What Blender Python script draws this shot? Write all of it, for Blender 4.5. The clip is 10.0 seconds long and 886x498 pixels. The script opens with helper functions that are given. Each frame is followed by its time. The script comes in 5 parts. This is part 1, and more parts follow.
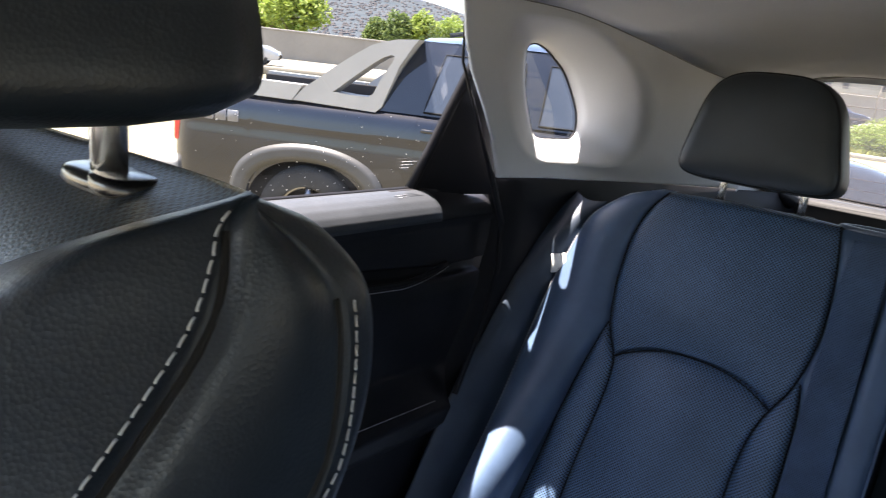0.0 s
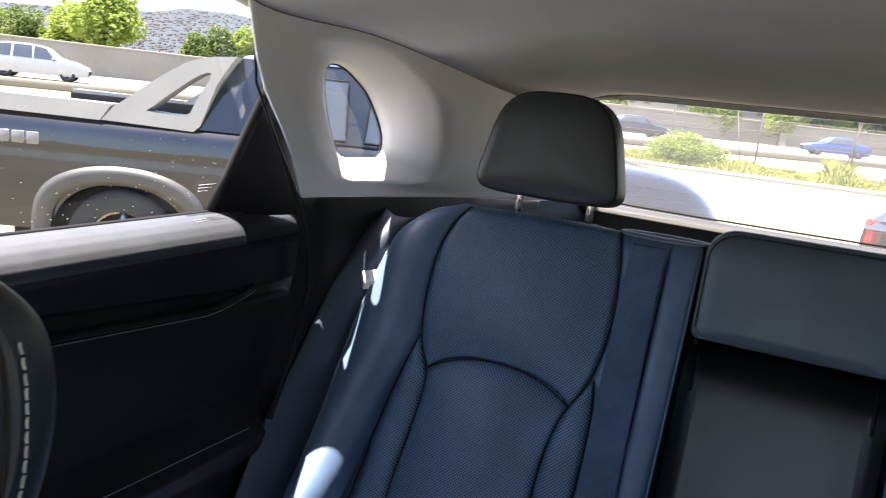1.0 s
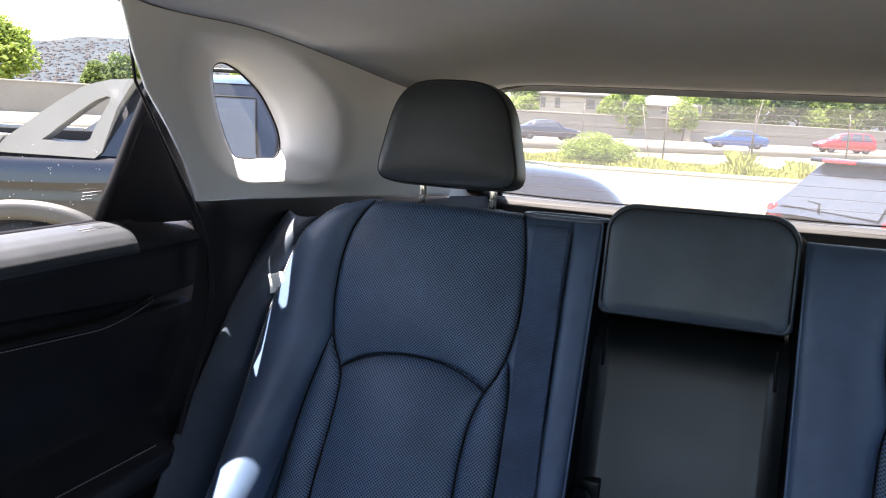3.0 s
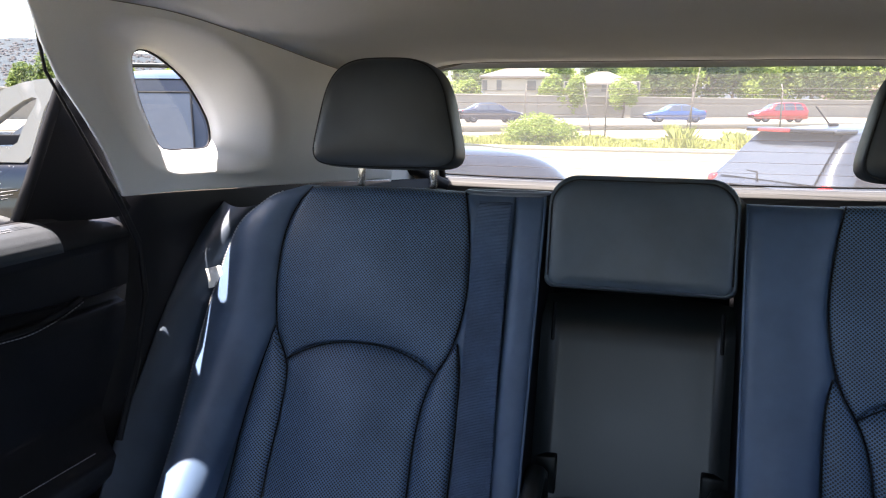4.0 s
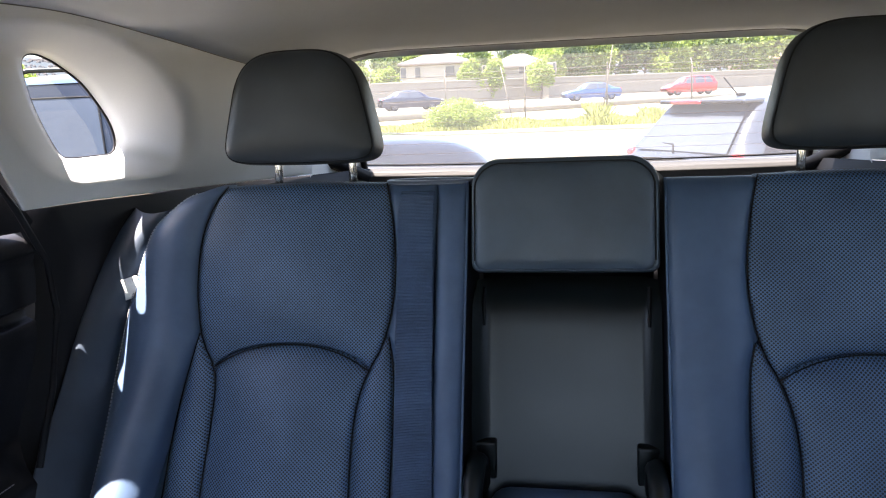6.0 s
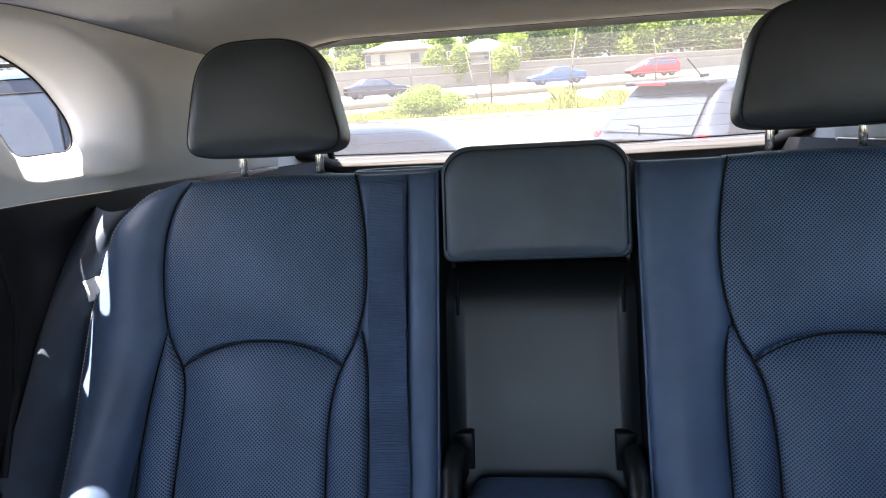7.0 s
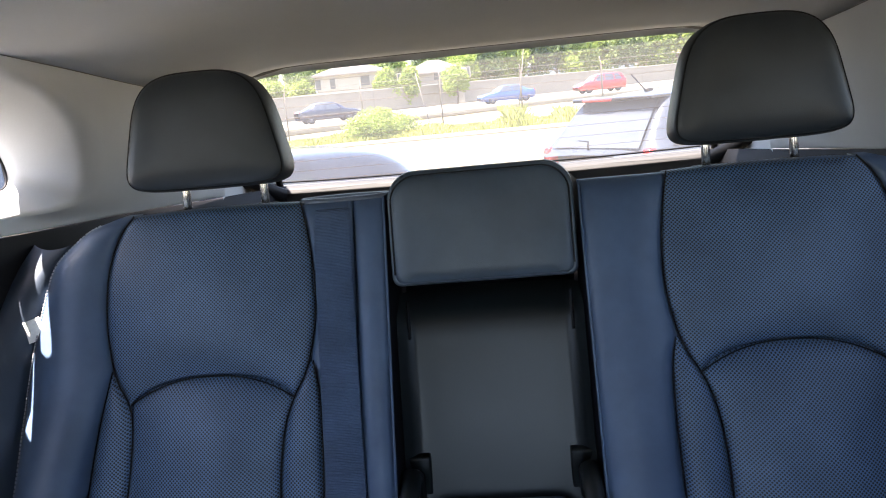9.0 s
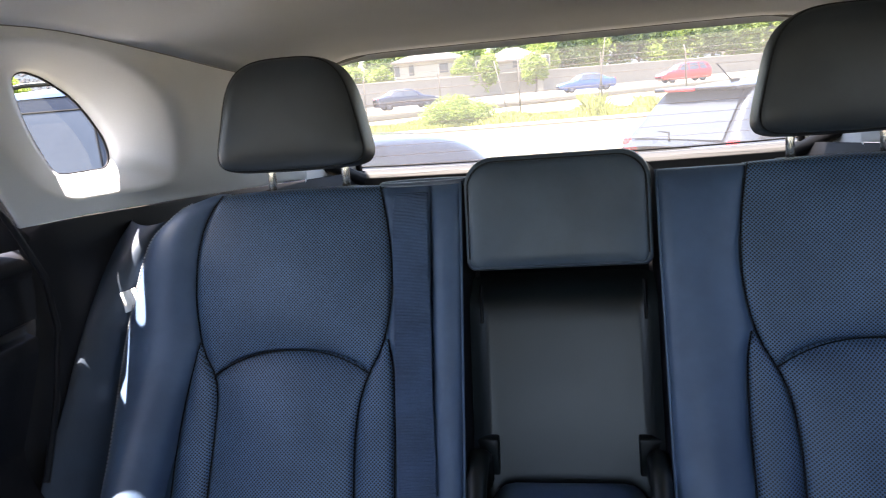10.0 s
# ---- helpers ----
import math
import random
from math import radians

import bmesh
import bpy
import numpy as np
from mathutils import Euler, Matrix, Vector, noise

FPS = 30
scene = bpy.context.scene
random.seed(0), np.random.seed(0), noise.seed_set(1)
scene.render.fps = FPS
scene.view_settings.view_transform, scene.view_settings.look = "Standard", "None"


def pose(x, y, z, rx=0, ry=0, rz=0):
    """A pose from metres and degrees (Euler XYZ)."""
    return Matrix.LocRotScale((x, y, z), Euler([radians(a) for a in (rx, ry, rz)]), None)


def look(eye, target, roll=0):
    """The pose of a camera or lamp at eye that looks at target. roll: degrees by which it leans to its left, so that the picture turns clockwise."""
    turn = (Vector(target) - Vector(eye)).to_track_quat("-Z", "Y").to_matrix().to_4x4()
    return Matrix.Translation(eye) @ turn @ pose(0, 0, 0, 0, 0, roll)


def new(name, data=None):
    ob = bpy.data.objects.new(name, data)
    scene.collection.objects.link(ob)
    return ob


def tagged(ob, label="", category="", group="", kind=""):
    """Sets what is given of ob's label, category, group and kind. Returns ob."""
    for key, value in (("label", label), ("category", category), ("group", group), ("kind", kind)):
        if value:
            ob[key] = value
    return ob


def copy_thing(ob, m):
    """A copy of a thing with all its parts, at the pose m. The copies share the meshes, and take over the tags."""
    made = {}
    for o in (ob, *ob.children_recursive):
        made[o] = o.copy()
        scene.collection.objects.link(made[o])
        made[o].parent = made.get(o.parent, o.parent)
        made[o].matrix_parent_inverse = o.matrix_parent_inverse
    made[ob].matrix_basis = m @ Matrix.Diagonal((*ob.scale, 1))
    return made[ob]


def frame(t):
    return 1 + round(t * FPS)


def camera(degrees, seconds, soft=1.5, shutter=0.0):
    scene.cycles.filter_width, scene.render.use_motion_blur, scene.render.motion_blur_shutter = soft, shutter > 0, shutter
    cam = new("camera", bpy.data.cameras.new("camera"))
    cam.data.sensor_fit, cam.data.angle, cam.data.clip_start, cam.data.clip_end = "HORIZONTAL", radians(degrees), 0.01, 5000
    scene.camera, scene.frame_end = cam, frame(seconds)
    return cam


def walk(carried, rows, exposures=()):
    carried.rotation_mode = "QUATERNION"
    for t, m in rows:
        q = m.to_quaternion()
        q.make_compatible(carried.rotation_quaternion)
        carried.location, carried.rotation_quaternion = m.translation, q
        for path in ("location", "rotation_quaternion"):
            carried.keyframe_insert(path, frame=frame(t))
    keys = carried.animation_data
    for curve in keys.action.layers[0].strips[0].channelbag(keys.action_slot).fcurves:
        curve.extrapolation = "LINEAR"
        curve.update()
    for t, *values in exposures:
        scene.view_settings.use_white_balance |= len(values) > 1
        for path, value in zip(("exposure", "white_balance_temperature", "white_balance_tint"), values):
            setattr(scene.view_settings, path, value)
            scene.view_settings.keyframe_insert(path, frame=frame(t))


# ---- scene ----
cam = camera(60.3, 10.0, soft=1.1, shutter=0.25)
EXPO = 3.73
PATH = [
    (0, (-0.038, -0.154, 1.377), (-1.236, 1.375, 0.901), 6.4),
    (0.5, (-0.008, -0.158, 1.384), (-1.034, 1.504, 0.953), 6.3),
    (1, (0.0, -0.138, 1.386), (-0.853, 1.629, 0.997), 6.2),
    (1.5, (0.013, -0.121, 1.385), (-0.734, 1.701, 1.034), 5.8),
    (2, (0.008, -0.124, 1.379), (-0.705, 1.713, 1.032), 5.4),
    (3.5, (0.031, -0.111, 1.347), (-0.607, 1.753, 1.002), 1.3),
    (4, (0.029, -0.096, 1.344), (-0.524, 1.79, 0.974), 0.4),
    (4.5, (0.03, -0.093, 1.341), (-0.455, 1.811, 0.966), -0.2),
    (5, (0.033, -0.084, 1.34), (-0.403, 1.831, 0.965), -1.1),
    (5.5, (0.034, -0.085, 1.343), (-0.373, 1.836, 0.962), -2.0),
    (7, (0.029, -0.065, 1.345), (-0.272, 1.863, 0.905), -3.9),
    (7.5, (0.037, -0.064, 1.35), (-0.226, 1.871, 0.915), -4.9),
    (8, (0.041, -0.06, 1.351), (-0.182, 1.882, 0.928), -5.5),
    (8.5, (0.042, -0.06, 1.351), (-0.154, 1.887, 0.94), -5.7),
    (9, (0.042, -0.064, 1.349), (-0.146, 1.887, 0.952), -5.6),
    (9.5, (0.043, -0.069, 1.349), (-0.2, 1.875, 0.947), -5.6),
    (10, (0.042, -0.084, 1.349), (-0.337, 1.836, 0.939), -5.0),
]
walk(cam, [(t, look(eye, target, roll)) for t, eye, target, roll in PATH], exposures=[(0.0, EXPO - 0.32, 6850, 20), (1.0, EXPO - 0.08, 6850, 20), (2.0, EXPO - 0.02, 6850, 20), (3.5, EXPO - 0.06, 6850, 20), (4.5, EXPO - 0.06, 6850, 20), (5.5, EXPO + 0.22, 6850, 20), (7.0, EXPO + 0.30, 6850, 20), (10.0, EXPO + 0.34, 6850, 20)])

# ---- light ----
SUN = Vector((-0.27, -0.17, 1.0)).normalized()
world = bpy.data.worlds.new("sky")
scene.world = world
world.use_nodes = True
wn, wl = world.node_tree.nodes, world.node_tree.links
sky = wn.new("ShaderNodeTexSky")
sky.sky_type, sky.sun_disc = "NISHITA", False
sky.sun_elevation = math.asin(SUN.z)
sky.sun_rotation = math.atan2(SUN.x, SUN.y)
sky.dust_density, sky.air_density = 1.5, 1.0
wl.new(sky.outputs[0], wn["Background"].inputs[0])
wn["Background"].inputs[1].default_value = 0.15
sun = new("sun", bpy.data.lights.new("sun", "SUN"))
sun.data.energy, sun.data.angle, sun.data.color = 5.0, radians(0.55), (1.0, 0.95, 0.87)
sun.matrix_world = look(SUN * 60, (0, 0, 0))

# ---- materials ----
GROUND = -0.30


def nodes(name):
    m = bpy.data.materials.new(name)
    m.use_nodes = True
    return m, m.node_tree.nodes, m.node_tree.links, m.node_tree.nodes["Principled BSDF"]


def mathn(nt, op, a, b=None, c=None):
    n = nt.nodes.new("ShaderNodeMath")
    n.operation = op
    for k, v in enumerate((a, b, c)):
        if v is None:
            continue
        if isinstance(v, (int, float)):
            n.inputs[k].default_value = v
        else:
            nt.links.new(v, n.inputs[k])
    return n.outputs[0]


def noisy(nt, vec, scale, detail=4, rough=0.6):
    n = nt.nodes.new("ShaderNodeTexNoise")
    n.inputs["Scale"].default_value, n.inputs["Detail"].default_value, n.inputs["Roughness"].default_value = scale, detail, rough
    nt.links.new(vec, n.inputs["Vector"])
    return n.outputs["Fac"]


def ramp(nt, fac, lo, hi, a=0.35, b=0.65):
    r = nt.nodes.new("ShaderNodeValToRGB")
    r.color_ramp.elements[0].position, r.color_ramp.elements[1].position = a, b
    r.color_ramp.elements[0].color, r.color_ramp.elements[1].color = (*lo, 1), (*hi, 1)
    nt.links.new(fac, r.inputs[0])
    return r.outputs[0]


def bump(nt, height, strength, dist):
    b = nt.nodes.new("ShaderNodeBump")
    b.inputs["Strength"].default_value, b.inputs["Distance"].default_value = strength, dist
    nt.links.new(height, b.inputs["Height"])
    return b.outputs[0]


def surface(name, lo, hi, rough=0.6, coarse=3.0, fine=120.0, relief=0.2, dist=0.002, metal=0.0, coat=0.0, rvar=0.08, spec=0.5):
    """Two scales of variation: colour drifts with the coarse one, relief and gloss with the fine one."""
    m, n, l, p = nodes(name)
    nt = m.node_tree
    co = n.new("ShaderNodeTexCoord").outputs["Object"]
    a, b = noisy(nt, co, coarse), noisy(nt, co, fine, 3)
    l.new(ramp(nt, mathn(nt, "MULTIPLY_ADD", b, 0.35, mathn(nt, "MULTIPLY", a, 0.65)), lo, hi), p.inputs["Base Color"])
    l.new(mathn(nt, "MULTIPLY_ADD", a, 2 * rvar, rough - rvar), p.inputs["Roughness"])
    if relief:
        l.new(bump(nt, b, relief, dist), p.inputs["Normal"])
    p.inputs["Metallic"].default_value, p.inputs["Coat Weight"].default_value = metal, coat
    p.inputs["Specular IOR Level"].default_value = spec
    return m


def leather(name, lo, hi, rough=0.42, holes=False, relief=0.22, spec=0.5, over=0.0):
    """Grained hide: fine cells as relief, faint creases, and a lattice of punched holes where asked."""
    m, n, l, p = nodes(name)
    nt = m.node_tree
    co = n.new("ShaderNodeTexCoord").outputs["Object"]
    v = n.new("ShaderNodeTexVoronoi")
    v.inputs["Scale"].default_value = 900
    l.new(co, v.inputs["Vector"])
    soft, grain = noisy(nt, co, 14), noisy(nt, co, 240, 3)
    h = mathn(nt, "MULTIPLY_ADD", v.outputs["Distance"], 0.5, mathn(nt, "MULTIPLY_ADD", grain, 0.4, soft))
    col = ramp(nt, soft, lo, hi)
    if holes:
        xyz = n.new("ShaderNodeSeparateXYZ")
        l.new(co, xyz.inputs[0])
        pitch = 0.0049 if over == 0 else 0.0042
        hit = None
        for du in (0.0, 0.5):
            fx = mathn(nt, "FRACT", mathn(nt, "ADD", mathn(nt, "DIVIDE", xyz.outputs[0], pitch), 50 + du))
            run = mathn(nt, "MULTIPLY_ADD", xyz.outputs[1], -over, xyz.outputs[2])
            fz = mathn(nt, "FRACT", mathn(nt, "ADD", mathn(nt, "DIVIDE", run, pitch * 0.92), 50 + du))
            dx, dz = mathn(nt, "SUBTRACT", fx, 0.5), mathn(nt, "SUBTRACT", fz, 0.5)
            d = mathn(nt, "ADD", mathn(nt, "MULTIPLY", dx, dx), mathn(nt, "MULTIPLY", dz, dz))
            inside = mathn(nt, "LESS_THAN", d, 0.066)
            hit = inside if hit is None else mathn(nt, "MAXIMUM", hit, inside)
        mix = n.new("ShaderNodeMix")
        mix.data_type = "RGBA"
        l.new(hit, mix.inputs[0])
        l.new(col, mix.inputs[6])
        mix.inputs[7].default_value = (0.002, 0.002, 0.002, 1)
        col = mix.outputs[2]
        h = mathn(nt, "SUBTRACT", h, mathn(nt, "MULTIPLY", hit, 2.0))
    l.new(col, p.inputs["Base Color"])
    l.new(mathn(nt, "MULTIPLY_ADD", grain, 0.16, rough - 0.08), p.inputs["Roughness"])
    l.new(bump(nt, h, relief, 0.0006), p.inputs["Normal"])
    p.inputs["Specular IOR Level"].default_value = spec
    return m


def pane(name, tint, dust=0.0):
    m, n, l, p = nodes(name)
    n.remove(p)
    tr, gl, mx = n.new("ShaderNodeBsdfTransparent"), n.new("ShaderNodeBsdfGlossy"), n.new("ShaderNodeMixShader")
    tr.inputs[0].default_value = (*tint, 1)
    gl.inputs["Roughness"].default_value = 0.02
    fr = n.new("ShaderNodeLayerWeight")
    fr.inputs[0].default_value = 0.5
    edge = mathn(m.node_tree, "POWER", fr.outputs["Facing"], 5.0)
    l.new(mathn(m.node_tree, "MULTIPLY_ADD", edge, 0.9, 0.04), mx.inputs[0])
    l.new(tr.outputs[0], mx.inputs[1])
    l.new(gl.outputs[0], mx.inputs[2])
    out = mx.outputs[0]
    if dust:
        tl, mx2 = n.new("ShaderNodeBsdfTranslucent"), n.new("ShaderNodeMixShader")
        tl.inputs[0].default_value = (0.9, 0.88, 0.84, 1)
        mx2.inputs[0].default_value = dust
        l.new(out, mx2.inputs[1])
        l.new(tl.outputs[0], mx2.inputs[2])
        out = mx2.outputs[0]
    l.new(out, n["Material Output"].inputs[0])
    return m


def plain(name, col, rough=0.5, metal=0.0, coat=0.0):
    c = Vector(col)
    return surface(name, c * 0.88, c * 1.1, rough, 9, 300, 0.08, 0.001, metal, coat)


# HIDE and PERF: blue sky light on black hide is put into the colour.
HIDE = leather("seat_leather", (0.042, 0.070, 0.118), (0.057, 0.094, 0.156), 0.45)
# Same hide as the seats; the headrests' dimmer, greyer light is in this colour.
HEAD = leather("shaded_headrest_leather", (0.0115, 0.0165, 0.0215), (0.0165, 0.0232, 0.0298), 0.46)
PADH = leather("pad_leather", (0.033, 0.048, 0.064), (0.046, 0.065, 0.085), 0.44)
PERF = leather("perforated_leather", (0.056, 0.105, 0.182), (0.076, 0.138, 0.236), 0.48, True)
# Seat hide darkened: shade beside the door is put into the wing's colour.
SHADEHIDE = leather("shaded_bolster_leather", (0.013, 0.022, 0.036), (0.018, 0.030, 0.048), 0.5)
FRONT = leather("front_seat_leather", (0.0072, 0.0116, 0.0176), (0.0118, 0.0188, 0.0275), 0.38, False, 0.26, 0.5)
FPERF = leather("front_perforated_leather", (0.017, 0.027, 0.041), (0.028, 0.042, 0.058), 0.42, True, 0.4, 0.4, -0.9)
DOORHIDE = leather("door_leather", (0.0050, 0.0052, 0.0066), (0.0080, 0.0082, 0.0102), 0.55, False, 0.2, 0.2)
# Slightly paler sill leather, lifted further: sunlight on the pad put into the colour.
SILLHIDE = leather("sunlit_sill_leather", (0.020, 0.0235, 0.028), (0.028, 0.032, 0.037), 0.5, False, 0.5, 0.4)
SEAM = plain("seam_thread_black", (0.0022, 0.0022, 0.0026), 0.9)
THREAD = plain("seam_thread_grey", (0.30, 0.315, 0.33), 0.7)
DIM = plain("seam_thread_dim", (0.22, 0.225, 0.24), 0.7)
BLACK = surface("black_plastic", (0.006, 0.006, 0.007), (0.011, 0.011, 0.013), 0.6, 4, 500, 0.15, 0.0006, spec=0.15)
SATIN = surface("satin_black_plastic", (0.0058, 0.0076, 0.0078), (0.0098, 0.0124, 0.0124), 0.36, 6, 700, 0.12, 0.0005, spec=0.35)
LINER = surface("headliner_cloth", (0.54, 0.552, 0.562), (0.635, 0.648, 0.658), 0.95, 2.5, 900, 0.5, 0.0008)
TRIM = surface("pale_trim_plastic", (0.530, 0.542, 0.552), (0.620, 0.632, 0.642), 0.62, 3, 800, 0.25, 0.0005)
WEB = surface("belt_webbing", (0.034, 0.058, 0.102), (0.058, 0.098, 0.168), 0.62, 20, 600, 0.3, 0.001)
wv = WEB.node_tree.nodes.new("ShaderNodeTexWave")
wv.wave_type, wv.bands_direction = "BANDS", "Z"
wv.inputs["Scale"].default_value, wv.inputs["Distortion"].default_value = 170, 0.5
WEB.node_tree.links.new(WEB.node_tree.nodes.new("ShaderNodeTexCoord").outputs["Object"], wv.inputs["Vector"])
WEB.node_tree.links.new(bump(WEB.node_tree, wv.outputs["Fac"], 0.9, 0.0008), WEB.node_tree.nodes["Principled BSDF"].inputs["Normal"])
CHROME = surface("chrome", (0.84, 0.85, 0.86), (0.90, 0.91, 0.92), 0.24, 40, 300, 0.0, 0.001, 1.0, 0.0, 0.05)
GLOSSY = surface("glossy_black_plastic", (0.006, 0.006, 0.007), (0.009, 0.009, 0.010), 0.22, 40, 300, 0.0, 0.001, spec=0.5)
LABEL = plain("white_cloth_label", (0.78, 0.77, 0.74), 0.8)
CARPET = surface("carpet", (0.012, 0.012, 0.013), (0.025, 0.025, 0.027), 0.95, 30, 900, 0.8, 0.003)
GLASS = pane("privacy_glass", (0.375, 0.39, 0.383))
CLEAR = pane("clear_glass", (0.86, 0.90, 0.88))
REARGLASS = pane("dusty_rear_glass", (0.305, 0.315, 0.305), 0.020)
SCREEN = pane("windscreen_glass", (0.74, 0.79, 0.78))


# ---- mesh helpers ----
def link(name, bm, mat, parent=None, label="", smooth=True):
    me = bpy.data.meshes.new(name)
    bm.to_mesh(me)
    bm.free()
    for f in me.polygons:
        f.use_smooth = smooth
    me.materials.append(mat)
    ob = new(name, me)
    if parent is not None:
        bpy.context.view_layer.update()
        ob.parent = parent
        ob.matrix_parent_inverse = parent.matrix_world.inverted()
    if label:
        ob["label"] = label
    return ob


def part(name, bm, mat, parent, label="", smooth=True):
    return link(name, bm, mat, parent, label, smooth)


def thing(name, at, label, category, group="", kind=""):
    ob = new(name)
    ob.empty_display_size = 0.05
    ob.location = at
    bpy.context.view_layer.update()
    return tagged(ob, label, category, group, kind)


def raw(verts, faces):
    bm = bmesh.new()
    vs = [bm.verts.new(v) for v in verts]
    for f in faces:
        try:
            bm.faces.new([vs[i] for i in f])
        except ValueError:
            pass
    return bm


def sheet(fn, nu, nv, close_u=False):
    """A grid of nu by nv cells over fn(u, v), u and v from 0 to 1."""
    vs = [fn(i / nu, j / nv) for j in range(nv + 1) for i in range(nu + (0 if close_u else 1))]
    w = nu if close_u else nu + 1
    fs = [(j * w + i, j * w + (i + 1) % w, (j + 1) * w + (i + 1) % w, (j + 1) * w + i) for j in range(nv) for i in range(nu)]
    return raw(vs, fs)


def box(size, at, r=0.0, seg=2, turn=None):
    bm = bmesh.new()
    bmesh.ops.create_cube(bm, size=1.0)
    bmesh.ops.scale(bm, vec=size, verts=bm.verts)
    if r:
        bmesh.ops.bevel(bm, geom=list(bm.edges), offset=r, segments=seg, affect="EDGES", profile=0.5)
    if turn is not None:
        bmesh.ops.transform(bm, matrix=turn, verts=bm.verts)
    bmesh.ops.translate(bm, vec=at, verts=bm.verts)
    return bm


def join(*bms):
    out = bmesh.new()
    for b in bms:
        me = bpy.data.meshes.new("tmp")
        b.to_mesh(me)
        b.free()
        out.from_mesh(me)
        bpy.data.meshes.remove(me)
    return out


def tube(pts, r, n=8, closed=False):
    """A round bar swept along pts."""
    pts = [Vector(p) for p in pts]
    m = len(pts)
    vs, fs, ref = [], [], Vector((0.12, 0.31, 0.94))
    for i, p in enumerate(pts):
        a = pts[i - 1] if (i or closed) else p
        b = pts[(i + 1) % m] if (i < m - 1 or closed) else p
        d = (b - a).normalized()
        e = d.cross(ref).normalized()
        f = d.cross(e)
        rr = r(i / max(1, m - 1)) if callable(r) else r
        vs += [p + e * (rr * math.cos(2 * math.pi * k / n)) + f * (rr * math.sin(2 * math.pi * k / n)) for k in range(n)]
    for i in range(m if closed else m - 1):
        j = (i + 1) % m
        fs += [(i * n + k, i * n + (k + 1) % n, j * n + (k + 1) % n, j * n + k) for k in range(n)]
    if not closed:
        fs += [tuple(range(n - 1, -1, -1)), tuple((m - 1) * n + k for k in range(n))]
    return raw(vs, fs)


def smooth_of(pairs):
    """A smooth curve through (t, value) pairs, t rising."""
    ts, ys = [p[0] for p in pairs], [p[1] for p in pairs]
    ms = []
    for i in range(len(ts)):
        a, b = max(0, i - 1), min(len(ts) - 1, i + 1)
        ms.append((ys[b] - ys[a]) / (ts[b] - ts[a]))

    def f(t):
        if t <= ts[0]:
            return ys[0] + ms[0] * (t - ts[0])
        if t >= ts[-1]:
            return ys[-1] + ms[-1] * (t - ts[-1])
        i = max(k for k in range(len(ts) - 1) if ts[k] <= t)
        h = ts[i + 1] - ts[i]
        u = (t - ts[i]) / h
        return (ys[i] * (2 * u ** 3 - 3 * u * u + 1) + ms[i] * h * (u ** 3 - 2 * u * u + u)
                + ys[i + 1] * (-2 * u ** 3 + 3 * u * u) + ms[i + 1] * h * (u ** 3 - u * u))
    return f


def stitches(path, step, length, r, lift=(0, 0, 0)):
    """Short threads laid end to end along a path function of 0..1."""
    pts = [Vector(path(i / 600)) + Vector(lift) for i in range(601)]
    bms, run = [], 0.0
    for a, b in zip(pts, pts[1:]):
        run += (b - a).length
        if run >= step:
            d = (b - a).normalized()
            bms.append(tube([b - d * length / 2, b - d * length / 4 + Vector((0, -r * 0.5, 0)), b + d * length / 4 + Vector((0, -r * 0.5, 0)), b + d * length / 2], r, 6))
            run = 0.0
    return join(*bms)


def outline_loft(outline, layers, cap=True):
    """Closed rings: outline points (a, b) about their middle, each layer (scale, shift, offset) -> fn gives the place."""
    n = len(outline)
    vs, fs = [], []
    for L in layers:
        vs += [L(a, b) for a, b in outline]
    for j in range(len(layers) - 1):
        fs += [(j * n + i, j * n + (i + 1) % n, (j + 1) * n + (i + 1) % n, (j + 1) * n + i) for i in range(n)]
    if cap:
        fs += [tuple(range(n - 1, -1, -1)), tuple((len(layers) - 1) * n + i for i in range(n))]
    return raw(vs, fs)


def soften(ob, levels=1):
    m = ob.modifiers.new("soft", "SUBSURF")
    m.levels = m.render_levels = levels
    return ob


# ---- the cabin ----
def y_face(z):
    return 0.855 + 0.42 * (z - 0.98)


XB = smooth_of([(-1.2, -0.66), (0.0, -0.685), (0.70, -0.672), (0.77, -0.668), (1.0, -0.645), (1.25, -0.61), (1.5, -0.56), (1.85, -0.50)])
ZB = smooth_of([(-1.2, 1.17), (0.0, 1.215), (0.77, 1.221), (1.0, 1.21), (1.53, 1.18), (1.85, 1.16)])
XT = smooth_of([(-0.9, -0.56), (0.0, -0.60), (0.6, -0.605), (0.8, -0.598), (1.0, -0.585), (1.25, -0.565), (1.5, -0.53), (1.7, -0.50)])
ZT = smooth_of([(-0.9, 1.42), (0.0, 1.488), (0.40, 1.493), (0.52, 1.478), (0.6, 1.464), (0.8, 1.461), (1.0, 1.440), (1.25, 1.408), (1.5, 1.385), (1.7, 1.36)])


def x_side(y, z):
    t = (z - ZB(y)) / max(0.05, ZT(y) - ZB(y))
    return XB(y) + (XT(y) - XB(y)) * t


def liner(u, v):
    y = -0.62 + 2.14 * v
    s = 2 * u - 1
    dome = smooth_of([(-0.7, 0.03), (0.5, 0.045), (1.0, 0.052), (1.5, 0.052)])(y)
    return (-XT(y) * s, y, ZT(y) + dome * (1 - abs(s) ** (2.6 + 3.4 * max(0.0, min(1.0, (y - 0.6) / 0.9)) + 6 * max(0.0, min(1.0, (y - 0.6) / 0.9)) ** 3)))


